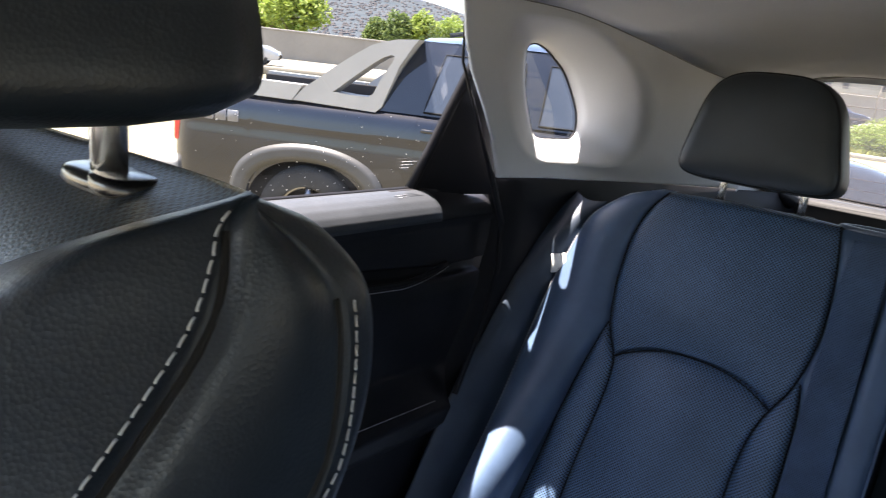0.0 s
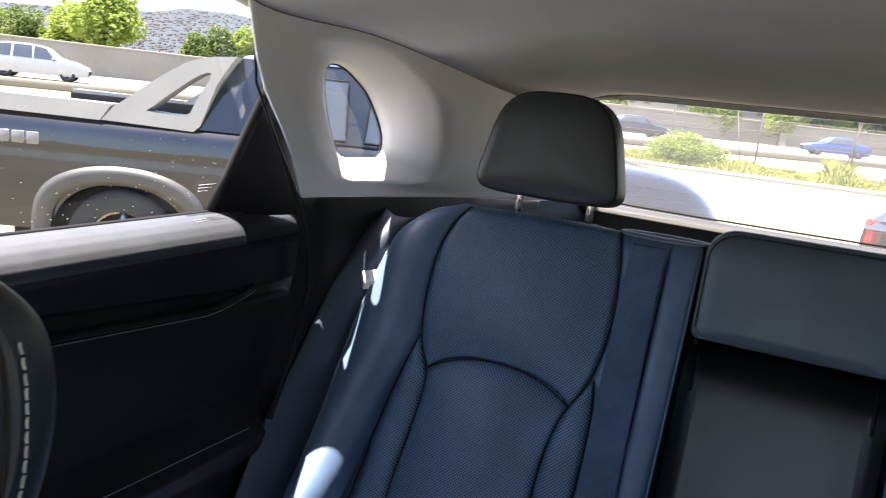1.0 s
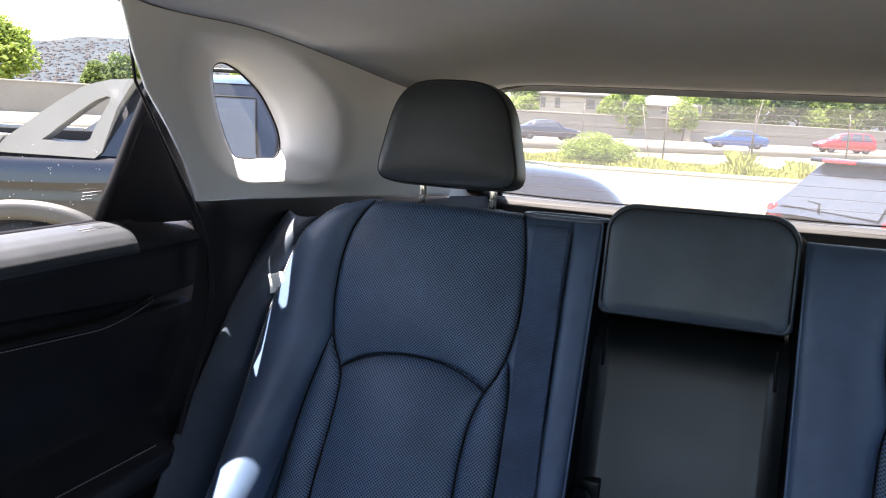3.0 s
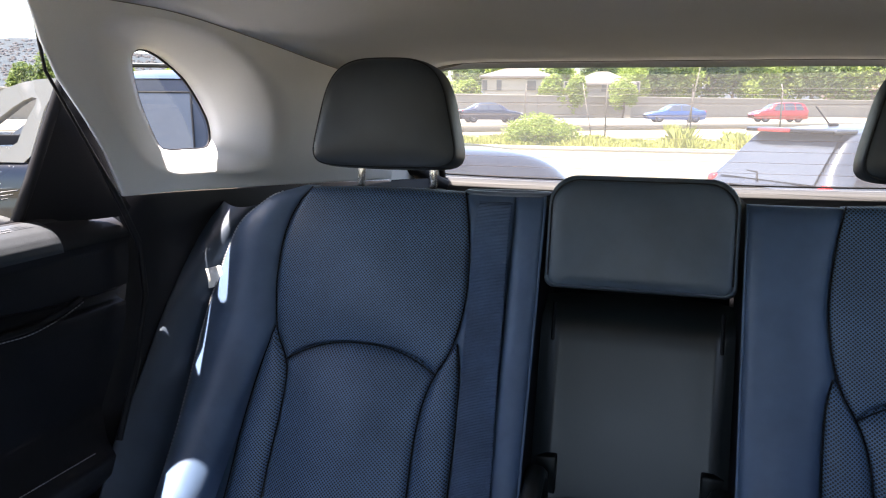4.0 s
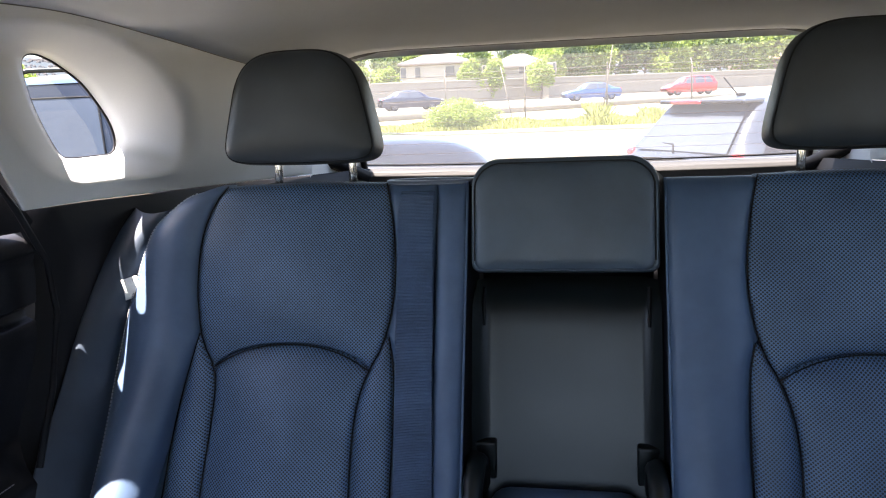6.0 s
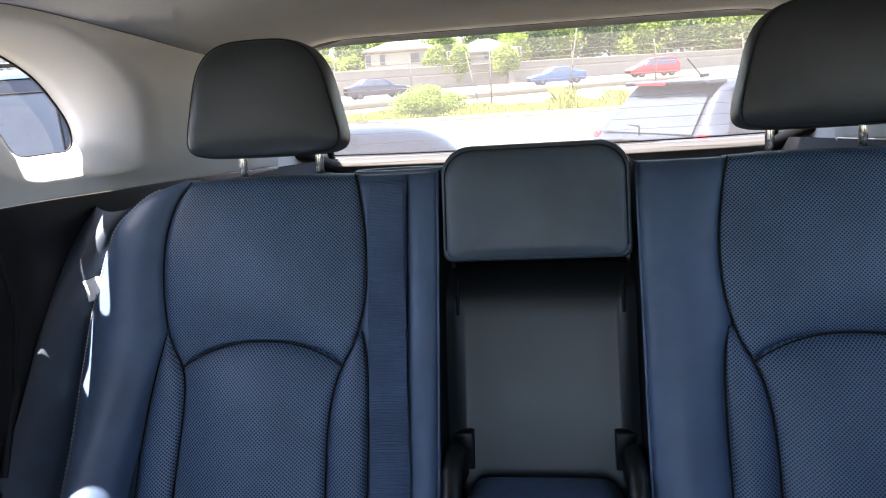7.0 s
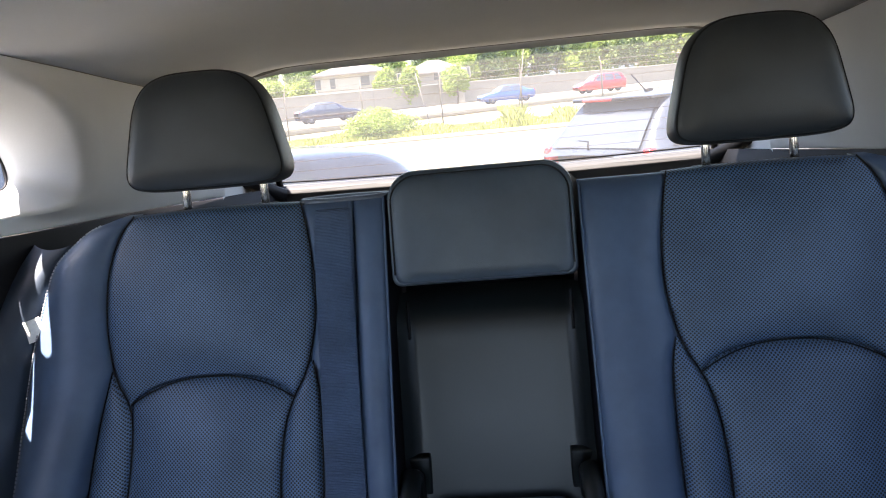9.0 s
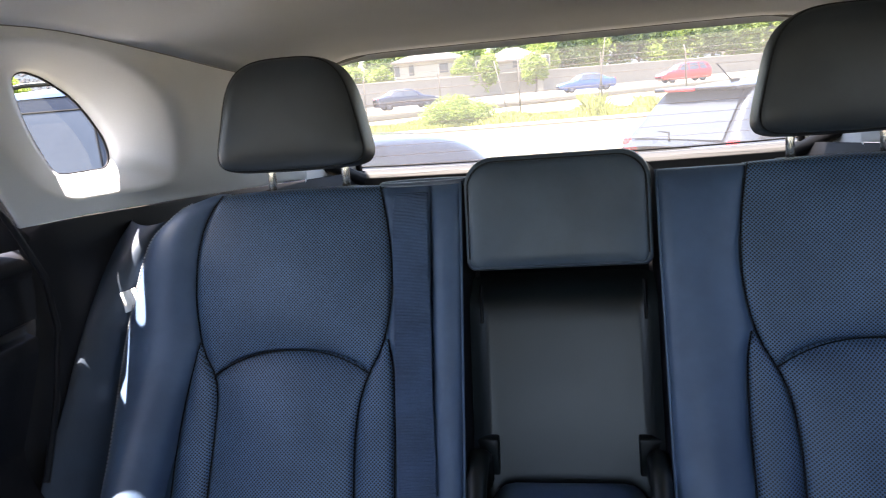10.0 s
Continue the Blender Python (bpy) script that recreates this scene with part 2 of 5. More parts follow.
def build_shell():
    roof = thing("ceiling", (0, 0.4, 1.46), "grey woven headliner of the car roof, gently domed", "ceiling", kind="structure")
    ob = part("headliner", sheet(liner, 40, 48), LINER, roof)
    m = ob.modifiers.new("thick", "SOLIDIFY")
    m.thickness, m.offset = 0.012, 1
    # Unseen outer skin, added against light leaks and widened to cut high sun.
    def skin(u, v):
        y = -0.66 + 2.24 * v
        q = 2 * u - 1
        return ((0.075 - XT(y)) * q, y, ZT(y) + 0.012 + 0.06 * (1 - abs(q) ** 3))
    sk = part("roof_skin", sheet(skin, 24, 30), BLACK, roof)
    md = sk.modifiers.new("thick", "SOLIDIFY")
    md.thickness, md.offset = 0.03, 1
    # rear header trim between the headliner and the glass
    def header(u, v):
        s = 2 * u - 1
        a = liner(u, 1.0)
        b = (0.505 * s, 1.565, 1.4235 - 0.014 * abs(s) ** 12)
        k = v
        return (a[0] * (1 - k) + b[0] * k, a[1] * (1 - k) + b[1] * k, a[2] * (1 - k) + b[2] * k + 0.006 * math.sin(k * math.pi))
    part("rear_header_trim", sheet(header, 40, 8), TRIM, roof, "pale plastic trim over the rear glass")
    def lip(u, v):
        s = 2 * u - 1
        return (0.505 * s, 1.565 + 0.02 * v, 1.4235 - 0.014 * abs(s) ** 12 + 0.003 * v)
    part("rear_header_lip", sheet(lip, 30, 3), BLACK, roof)
    for q in (-1, 1):
        part("roof_seam", tube([(q * -XT(0.5 + i / 40), 0.5 + i / 40, ZT(0.5 + i / 40) - 0.0003) for i in range(41)], 0.0009, 6), plain("liner_edge", (0.16, 0.155, 0.15), 0.8), roof)
    part("header_gap", tube([liner(i / 40, 1.0)[:1] + (liner(i / 40, 1.0)[1] + 0.003, liner(i / 40, 1.0)[2] + 0.0004) for i in range(41)], 0.0014, 6), SEAM, roof)

    floor = thing("floor", (0, 0.3, 0.25), "dark carpeted floor of the car", "floor", kind="structure")
    part("carpet", box((1.5, 3.1, 0.04), (0, 0.35, 0.25), 0.01), CARPET, floor)
    part("cargo_floor", box((1.16, 0.85, 0.03), (0, 1.46, 0.66), 0.01), CARPET, floor)

    front = thing("wall_front", (0, -1.2, 0.3), "dark dashboard and firewall closing the cabin", "dashboard", kind="structure")
    part("dashboard", box((1.42, 0.5, 0.42), (0, -1.12, 0.78), 0.05, 3), BLACK, front)
    part("firewall", box((1.5, 0.06, 0.7), (0, -1.3, 0.6), 0.01), BLACK, front)
    for s in (-1, 1):
        part("windscreen_pillar", tube([(s * 0.70, -1.35, 1.0), (s * 0.66, -1.0, 1.22), (s * 0.60, -0.62, 1.40)], 0.035, 8), TRIM, front)
    # Unseen bonnet, added to cut warm ground bounce into the cabin; grey is arbitrary.
    def bonnet(u, v):
        q = 2 * u - 1
        return ((0.74 - 0.06 * v ** 3) * q, -1.36 - 1.0 * v, 1.02 - 0.10 * v - 0.20 * v ** 5 + 0.03 * (1 - q * q))
    md = part("bonnet", sheet(bonnet, 20, 16), plain("own_paint", (0.10, 0.10, 0.105), 0.3, 0.0, 0.5), front).modifiers.new("thick", "SOLIDIFY")
    md.thickness = 0.02
    # Unseen windscreen, added with a tint to dim light from the front.
    def screen(u, v):
        q = 2 * u - 1
        return ((0.72 - 0.11 * v) * q, -1.36 + 0.71 * v - 0.08 * (1 - q * q) * (1 - v), 1.00 + 0.42 * v + 0.02 * (1 - q * q))
    part("windscreen", sheet(screen, 12, 8), SCREEN, front, "laminated windscreen glass").visible_shadow = False
    part("windscreen_header", tube([(-0.6, -0.64, 1.41), (-0.3, -0.66, 1.435), (0.3, -0.66, 1.435), (0.6, -0.64, 1.41)], 0.03, 8), TRIM, front)


def build_side(s, idx):
    """One side of the cabin: door, pillars, quarter window; s is -1 or 1."""
    g = -s
    # door card
    door = thing("door_%d" % idx, (s * 0.75, 0.0, 0.35), "dark leather-covered rear door card with a padded sill", "door", kind="structure")
    prof = [(-0.748, 1.186), (-0.742, 1.1965), (-0.732, 1.2000), (-0.720, 1.1990), (-0.708, 1.1955), (-0.697, 1.1895), (-0.689, 1.1815), (-0.6845, 1.1735), (-0.684, 1.166), (-0.688, 1.160)]
    face = [(-0.688, 1.160), (-0.693, 1.150), (-0.693, 1.13), (-0.694, 1.105), (-0.694, 1.094)]
    low = [(-0.700, 1.092), (-0.712, 1.086), (-0.708, 1.075), (-0.694, 1.070), (-0.690, 1.05), (-0.694, 0.99), (-0.690, 0.94), (-0.668, 0.905), (-0.650, 0.885), (-0.655, 0.86), (-0.682, 0.83), (-0.690, 0.6), (-0.685, 0.30)]
    end = smooth_of([(0.30, 0.66), (0.55, 0.655), (0.813, 0.676), (0.908, 0.695), (0.993, 0.75), (1.081, 0.783), (1.156, 0.791), (1.209, 0.772), (1.23, 0.76)])

    def lift(y):
        return 0.034 * max(0.0, min(1.0, (0.684 - y) / 0.36))

    def card(pr, stop=9.0):
        def fn(u, v):
            i = v * (len(pr) - 1)
            k = min(int(i), len(pr) - 2)
            t = i - k
            x, z = pr[k][0] * (1 - t) + pr[k + 1][0] * t, pr[k][1] * (1 - t) + pr[k + 1][1] * t
            e = min(end(z), stop)
            y = -0.95 + (e + 0.95) * u ** 0.7
            z += lift(y) * max(0.0, 1 - abs(z - 1.088) / 0.05)
            if stop < 9.0:
                tail = max(0.0, (y - (e - 0.022)) / 0.022)
                x, z = x - 0.010 * tail ** 3, z - 0.012 * tail ** 3
            return (-s * x, y, z)
        return fn
    part("padded_sill", sheet(card(prof, 0.676), 80, 40), SILLHIDE, door, "grained leather sill pad")
    part("card_top", sheet(card([(x - 0.005, z - 0.004) for x, z in prof]), 60, 30), BLACK, door)
    part("upper_card", sheet(card(face), 60, 16), DOORHIDE, door)
    part("lower_card", sheet(card(low), 60, 48), DOORHIDE, door)
    part("outer_skin", box((0.05, 1.75, 0.9), (s * 0.80, -0.1, 0.71), 0.01), BLACK, door)
    # sweeping pocket edge with pale stitching
    def pocket(t):
        y = -0.2 + 0.89 * t
        z = 1.072 + 0.7 * lift(y) + 0.024 * max(0.0, (y - 0.59) / 0.10) ** 1.6
        return (s * (0.694 - 0.004), y, z)
    part("pocket_lip", tube([pocket(i / 40) for i in range(41)], 0.004, 8), BLACK, door)
    part("pocket_stitching", stitches(pocket, 0.0052, 0.0040, 0.0007, (-s * 0.003, 0, -0.006)), DIM, door, "fine pale stitching")
    def armline(t):
        return (s * 0.663, 0.1 + 0.56 * t, 0.9035 - 0.006 * t)
    part("armrest_stitching", stitches(armline, 0.0055, 0.0042, 0.0007, (-s * 0.002, 0, 0)), DIM, door, "fine pale stitching")
    for k in range(2):
        part("printed_bar", box((0.0008, 0.024 - 0.007 * k, 0.0005), (s * (0.7105 - 0.0040 * k), 0.600, 1.1968 - 0.0018 * k)), DIM, door)
    # glass run and window rear frame
    gx = lambda z: s * (0.735 - 0.36 * (z - 1.20))
    rear_edge = [(0.645, 1.196), (0.655, 1.25), (0.664, 1.31), (0.676, 1.379), (0.695, 1.49)]
    rail = [(gx(z), y, z) for y, z in rear_edge]
    part("window_rear_frame", tube(rail, 0.0075, 8), BLACK, door)
    part("window_seal", tube([(gx(1.2), -0.9, 1.200), (gx(1.2), 0.2, 1.199), (gx(1.2), 0.640, 1.198)], 0.0045, 8), BLACK, door)
    # black corner panel behind the glass
    BACK = smooth_of([(1.19, 0.805), (1.22, 0.775), (1.283, 0.728), (1.325, 0.686), (1.37, 0.640)])
    def corner(u, v):
        z = 1.19 + 0.19 * v
        ya = 0.645 + 0.17 * (z - 1.196)
        yb = max(ya + 0.002, BACK(z))
        x = 0.735 - 0.36 * (z - 1.20)
        return (s * (x - 0.045 * u ** 1.3 * (1 - 0.5 * v) - 0.006), ya + (yb - ya) * u, z)
    part("corner_panel", sheet(corner, 14, 16), BLACK, door, "black plastic corner panel behind the window")
    win = thing("window_%d" % idx, (gx(1.2), 0.2, 1.2), "clear side window of the rear door, shut", "window", kind="structure")
    def gl(u, v):
        z = 1.19 + 0.30 * v
        ya = 0.04
        yb = 0.645 + 0.17 * (z - 1.196)
        return (gx(z) + s * 0.004, ya + (yb - ya) * u, z)
    a = part("pane", sheet(gl, 1, 1), GLASS, win, smooth=False)
    for k in range(3):
        part("printed_bar", box((0.0006, 0.030 - 0.007 * k, 0.0016), (gx(1.240 - 0.0045 * k) - s * 0.001, 0.622 - 0.003 * k, 1.240 - 0.0045 * k)), DIM, win)
    if s < 0:
        rnd = random.Random(21)
        spots = []
        for k in range(90):
            y, z, r = rnd.uniform(0.22, 0.625), 1.208 + 0.10 * rnd.random() ** 1.6, rnd.uniform(0.00025, 0.0006)
            spots.append(box((0.0002, r * 1.6, r * 2.0), (gx(z) - s * 0.0006, y, z), r * 0.1, 1))
        part("water_spots", join(*spots), LABEL, win, "dried pale water spots")
    def glf(u, v):
        z = 1.19 + 0.29 * v
        return (gx(z) + s * 0.004, -0.95 + 0.2 * v + (0.91 - 0.2 * v) * u, z)
    b = part("pane", sheet(glf, 1, 1), CLEAR, win, smooth=False)
    b.visible_shadow = False
    if s < 0:
        a.visible_shadow = False
    # centre post and roof rail
    post = thing("trim", (s * 0.70, 0.0, 0.4), "pale pillar and roof rail trim", "pillar trim", kind="structure")
    part("centre_post", box((0.05, 0.10, 0.36), (s * 0.675, 0.0, 1.32), 0.015, 3, Matrix.Rotation(radians(s * -18), 3, "Y")), TRIM, post)
    def rail_fn(u, v):
        y = -0.9 + 1.52 * u
        a = Vector((s * -XT(y), y, ZT(y)))
        z2 = 1.445 - 0.02 * max(0.0, -y)
        b2 = Vector((gx(1.487), y, a.z - 0.003))
        k = v
        return (a.lerp(b2, k).x, y, a.z * (1 - k) + b2.z * k - 0.004 * math.sin(k * math.pi))
    rl = part("roof_rail", sheet(rail_fn, 40, 6), TRIM, post)
    md = rl.modifiers.new("thick", "SOLIDIFY")
    md.thickness, md.offset = 0.03, 1

    # quarter trim round the small fixed window
    C = Vector((0.935, 1.335))
    glass_o = [(0.804, 1.400), (0.812, 1.414), (0.832, 1.417), (0.858, 1.411), (0.886, 1.399), (0.920, 1.380), (0.950, 1.352), (0.974, 1.322), (0.982, 1.298), (0.977, 1.281), (0.962, 1.2745), (0.930, 1.275), (0.900, 1.2755), (0.872, 1.277), (0.852, 1.284), (0.829, 1.319), (0.811, 1.360)]
    lip_o = [(0.664, 1.408), (0.672, 1.440), (0.740, 1.449), (0.815, 1.449), (0.892, 1.438), (0.965, 1.408), (1.020, 1.360), (1.052, 1.315), (1.056, 1.275), (1.040, 1.247), (1.000, 1.237), (0.950, 1.238), (0.900, 1.2395), (0.848, 1.243), (0.788, 1.268), (0.738, 1.312), (0.694, 1.362)]
    outer = [(0.590, 1.41), (0.550, None), (0.70, None), (0.86, None), (1.02, None), (1.22, None), (1.46, None), (1.50, 1.33), (1.50, -1), (1.28, -1), (1.10, -1), (0.98, -1), (0.88, -1), (0.760, -1), (0.714, 1.283), (0.672, 1.325), (0.622, 1.37)]
    outer = [(y, ZT(y) + 0.004 if z is None else (ZB(y) if z == -1 else z)) for y, z in outer]
    n = 102

    def loop(pts):
        m = len(pts)
        out = []
        for i in range(n):
            f = i * m / n
            k = int(f) % m
            t = f - int(f)
            p0, p1, p2, p3 = (Vector(pts[(k + d) % m]) for d in (-1, 0, 1, 2))
            out.append(0.5 * ((2 * p1) + (p2 - p0) * t + (2 * p0 - 5 * p1 + 4 * p2 - p3) * t * t + (3 * p1 - p0 - 3 * p2 + p3) * t ** 3))
        return out
    def straight(pts):
        m = len(pts)
        out = []
        for i in range(n):
            f = i * m / n
            k = int(f) % m
            t = f - int(f)
            out.append(Vector(pts[k]).lerp(Vector(pts[(k + 1) % m]), t))
        return out
    A, B, O = loop(glass_o), loop(lip_o), straight(outer)
    def ridge(y):
        k = max(0.0, min(1.0, (y - 0.90) / 0.13))
        return 0.022 * k * k * (3 - 2 * k)
    GX = 0.676
    vs, fs = [], []
    rows = 0
    for k in range(7):
        t = k / 6
        for a, b in zip(A, B):
            p = a.lerp(b, t)
            xs = -x_side(b.x, b.y)
            d = GX - (GX - xs + ridge(b.x)) * (0.8 * t + 0.2 * math.sin(t * math.pi / 2))
            vs.append((s * d, p.x, p.y))
        rows += 1
    for k in range(1, 11):
        t = k / 10
        for b, o in zip(B, O):
            p = b.lerp(o, t)
            vs.append((s * (-x_side(p.x, p.y) - ridge(b.x) * (1 - t) ** 2), p.x, p.y))
        rows += 1
    fs = [(j * n + i, j * n + (i + 1) % n, (j + 1) * n + (i + 1) % n, (j + 1) * n + i) for j in range(rows - 1) for i in range(n)]
    q = thing("quarter_trim", (s * 0.66, 0.9, 1.2), "pale moulded plastic pillar trim round a small quarter window", "pillar trim", kind="structure")
    qt = part("moulding", raw(vs, fs), TRIM, q)
    md = qt.modifiers.new("thick", "SOLIDIFY")
    md.thickness, md.offset = 0.004, (-1 if s < 0 else 1)
    qw = thing("quarter_window", (s * GX, 0.95, 1.27), "small fixed quarter window with a black edge", "window", kind="structure")
    gp = part("pane", raw([(s * (GX + 0.004), p.x, p.y) for p in A], [tuple(range(n))]), GLASS, qw, smooth=False)
    if s < 0:
        gp.visible_shadow = False
    part("seal", tube([(s * (GX + 0.002), p.x, p.y) for p in A], 0.0022, 6, True), BLACK, qw)
    # rear pillar from the quarter trim to the tailgate glass
    def rear(u, v):
        z = ZB(1.5) - 0.03 + (ZT(1.5) + 0.03 - ZB(1.5) + 0.03) * v
        x0, x1 = -x_side(1.495, z), 0.505 + 0.03 * (1 - v)
        y1 = 1.80 - 0.235 * v
        k = u
        return (s * (x0 * (1 - k) + x1 * k + 0.02 * math.sin(k * math.pi)), 1.495 * (1 - k) + y1 * k, z)
    part("rear_pillar", sheet(rear, 10, 10), TRIM, q)
    # dark side panel under the belt line, down to the cargo bay
    def under(u, v):
        z = 1.22 - 0.94 * v
        y0 = end(z) + 0.004
        y = y0 + (1.86 - y0) * u
        z = min(z, ZB(y) - 0.002)
        k = max(0.0, min(1.0, (y - 0.96) / 0.16))
        bulge = 0.040 * math.sin(min(1.0, v * 2.2) * math.pi * 0.5) * k * k * (3 - 2 * k)
        lead = 0.026 * max(0.0, 1 - (y - y0) / 0.035) ** 2
        return (s * (-XB(y) + 0.006 - bulge + lead), y, z)
    side = thing("side_panel", (s * 0.64, 1.2, 0.3), "black side panel beside the rear seat and cargo bay", "side panel", kind="structure")
    part("panel", sheet(under, 40, 20), BLACK, side)
    part("door_jamb", box((0.03, 0.30, 0.92), (s * 0.735, 0.74, 0.74), 0.005), BLACK, side)
    part("outer_skin", box((0.05, 1.25, 0.94), (s * 0.80, 1.26, 0.69), 0.01), BLACK, side)
    part("outer_skin", box((0.05, 0.40, 0.36), (s * 0.72, 1.36, 1.32), 0.01), BLACK, side)
    part("seal_strip", tube([(s * 0.610, 0.566, 1.462), (s * 0.638, 0.610, 1.379), (s * 0.661, 0.692, 1.294), (s * 0.676, 0.756, 1.221), (s * 0.672, 0.79, 1.15), (s * 0.668, 0.79, 1.08), (s * 0.66, 0.752, 0.99), (s * 0.655, 0.70, 0.90)], lambda k: 0.0020 if k < 0.3 else 0.0045, 8), BLACK, side)


def build_tailgate():
    t = thing("wall_rear", (0, 1.85, 0.3), "tailgate with pale inner trim below the rear glass", "tailgate", kind="structure")
    part("lower_panel", box((1.24, 0.05, 0.78), (0, 1.88, 0.72), 0.01), BLACK, t)
    def sill(u, v):
        s = 2 * u - 1
        x = 0.56 * s
        pr = [(1.805, 1.163), (1.775, 1.162), (1.758, 1.156), (1.752, 1.146), (1.756, 1.136), (1.775, 1.05)]
        i = v * 5
        k = min(int(i), 4)
        f = i - k
        bow = 0.012 * (1 - s * s)
        return (x, pr[k][0] * (1 - f) + pr[k + 1][0] * f - bow + 0.012, pr[k][1] * (1 - f) + pr[k + 1][1] * f - bow * 0.35)
    # Pale trim darkened: dimming of the sun by the tinted glass is in its colour.
    part("inner_trim", sheet(sill, 40, 20), surface("dimmed_tailgate_trim", (0.066, 0.063, 0.063), (0.088, 0.085, 0.084), 0.62, 3, 800, 0.25, 0.0005), t, "pale trim along the foot of the rear glass")
    part("glass_band", tube([(0.575 * q, 1.792 - 0.004 * (1 - q * q), 1.1665 + 0.008 * q ** 4 + 0.05 * max(0.0, abs(q) - 0.93) ** 1.2) for q in (k / 30 - 1 for k in range(61))], 0.0022, 6), BLACK, t)
    for s in (-1, 1):
        part("corner_cover", tube([(s * 0.505, 1.735, 1.146), (s * 0.535, 1.70, 1.168), (s * 0.575, 1.63, 1.205)], 0.017, 8), BLACK, t)
    w = thing("rear_window", (0, 1.68, 1.16), "wide raked rear window with fine heater wires", "window", kind="structure")
    def gl(u, v):
        s = 2 * u - 1
        return ((0.53 - 0.03 * v) * s, 1.808 - 0.253 * v, 1.150 + 0.31 * v)
    p = part("pane", sheet(gl, 8, 1), REARGLASS, w, smooth=False)
    for q in (0.0, 1.0):
        part("edge_seal", tube([gl(q, k / 10) for k in range(11)], 0.009, 6), BLACK, w)
    wires = [tube([gl(0.03, (k + 0.8) / 12), gl(0.97, (k + 0.8) / 12)], 0.00035, 4) for k in range(11)]
    part("heater_wires", join(*wires), plain("heater_wire", (0.12, 0.08, 0.05), 0.5), w)


# ---- seats ----
def headrest(parent, cx, cy, cz, w, h, d, mat, tilt=0.0, boxy=1.0, corner=0.26, taper=0.29, sag=0.0024):
    """A padded head restraint: bowed trapezoid outline, domed front, piping set in from its edge."""
    pts = []
    for i in range(112):
        a = 2 * math.pi * i / 112
        ca, sa = math.cos(a), math.sin(a)
        ex = 0.52 if sa > 0 else corner
        px = math.copysign(abs(ca) ** ex, ca)
        pz = math.copysign(abs(sa) ** (0.55 if sa > 0 else corner + 0.04), sa)
        width = w / 2 * (1 - taper * max(0.0, (pz + 1) / 2) ** 1.0)
        pts.append((px * width, pz * h / 2 + (1 - px ** 2) * (0.004 if pz > 0 else -sag)))
    base = Vector((cx, cy, cz))
    R = Matrix.Rotation(radians(tilt), 3, "X")

    def layer(sc, dy):
        if sc > 0.7:
            sc = 1 - (1 - sc) * boxy
        return lambda a, b: tuple(base + R @ Vector((a * sc, dy, b * sc + (1 - sc) * -0.004)))
    ls = [layer(0.02, -d * 0.50), layer(0.30, -d * 0.495), layer(0.60, -d * 0.475), layer(0.80, -d * 0.445), layer(0.90, -d * 0.41), layer(0.945, -d * 0.375), layer(0.958, -d * 0.352),
          layer(0.968, -d * 0.345), layer(0.985, -d * 0.30), layer(1.0, -d * 0.12), layer(1.0, d * 0.1), layer(0.96, d * 0.3), layer(0.85, d * 0.45), layer(0.5, d * 0.5), layer(0.02, d * 0.51)]
    hd = part("headrest", outline_loft(pts, ls), mat, parent, "padded leather headrest")
    ring = [layer(0.960, -d * 0.350)(a, b) for a, b in pts]
    part("piping", tube(ring, 0.0013, 6, True), SEAM, hd)
    return hd


def post_and_guide(parent, hd, x, y, z0, z1, r=0.006, guide=(0.040, 0.026, 0.010), lean=0.12):
    part("post", tube([(x, y, z0 - 0.03), (x, y + lean * 0.5 * (z1 - z0), (z0 + z1) / 2), (x, y + lean * (z1 - z0), z1)], r, 14), CHROME, hd, "chrome post")
    g = part("post_guide", box(guide, (x, y, z0), min(guide) * 0.45, 3), BLACK, parent)
    return g


UL = smooth_of([(0.50, -0.506), (0.828, -0.491), (0.905, -0.484), (0.955, -0.482), (0.981, -0.487), (1.013, -0.506), (1.050, -0.516), (1.088, -0.522), (1.150, -0.521), (1.197, -0.506), (1.225, -0.484)])
UR = smooth_of([(0.50, -0.283), (0.838, -0.281), (0.895, -0.280), (0.943, -0.274), (0.980, -0.261), (0.999, -0.249), (1.028, -0.238), (1.071, -0.230), (1.114, -0.229), (1.173, -0.236), (1.225, -0.247)])
OUT = smooth_of([(0.50, -0.632), (0.82, -0.624), (0.877, -0.625), (0.967, -0.630), (1.047, -0.627), (1.102, -0.618), (1.134, -0.611), (1.166, -0.600), (1.190, -0.576), (1.213, -0.540), (1.226, -0.484)])
STL = smooth_of([(0.50, -0.585), (0.821, -0.547), (0.881, -0.541), (0.954, -0.529), (1.024, -0.512), (1.03, -0.510)])
STR = smooth_of([(0.50, -0.225), (0.842, -0.225), (0.918, -0.224), (0.986, -0.227), (1.021, -0.234), (1.03, -0.236)])


def arch(x):
    """Height of the cross seam at x between the two side seams."""
    t = max(-1.0, min(1.0, (x + 0.374) / 0.113))
    return 0.981 + 0.031 * (1 - abs(t) ** 2.3)


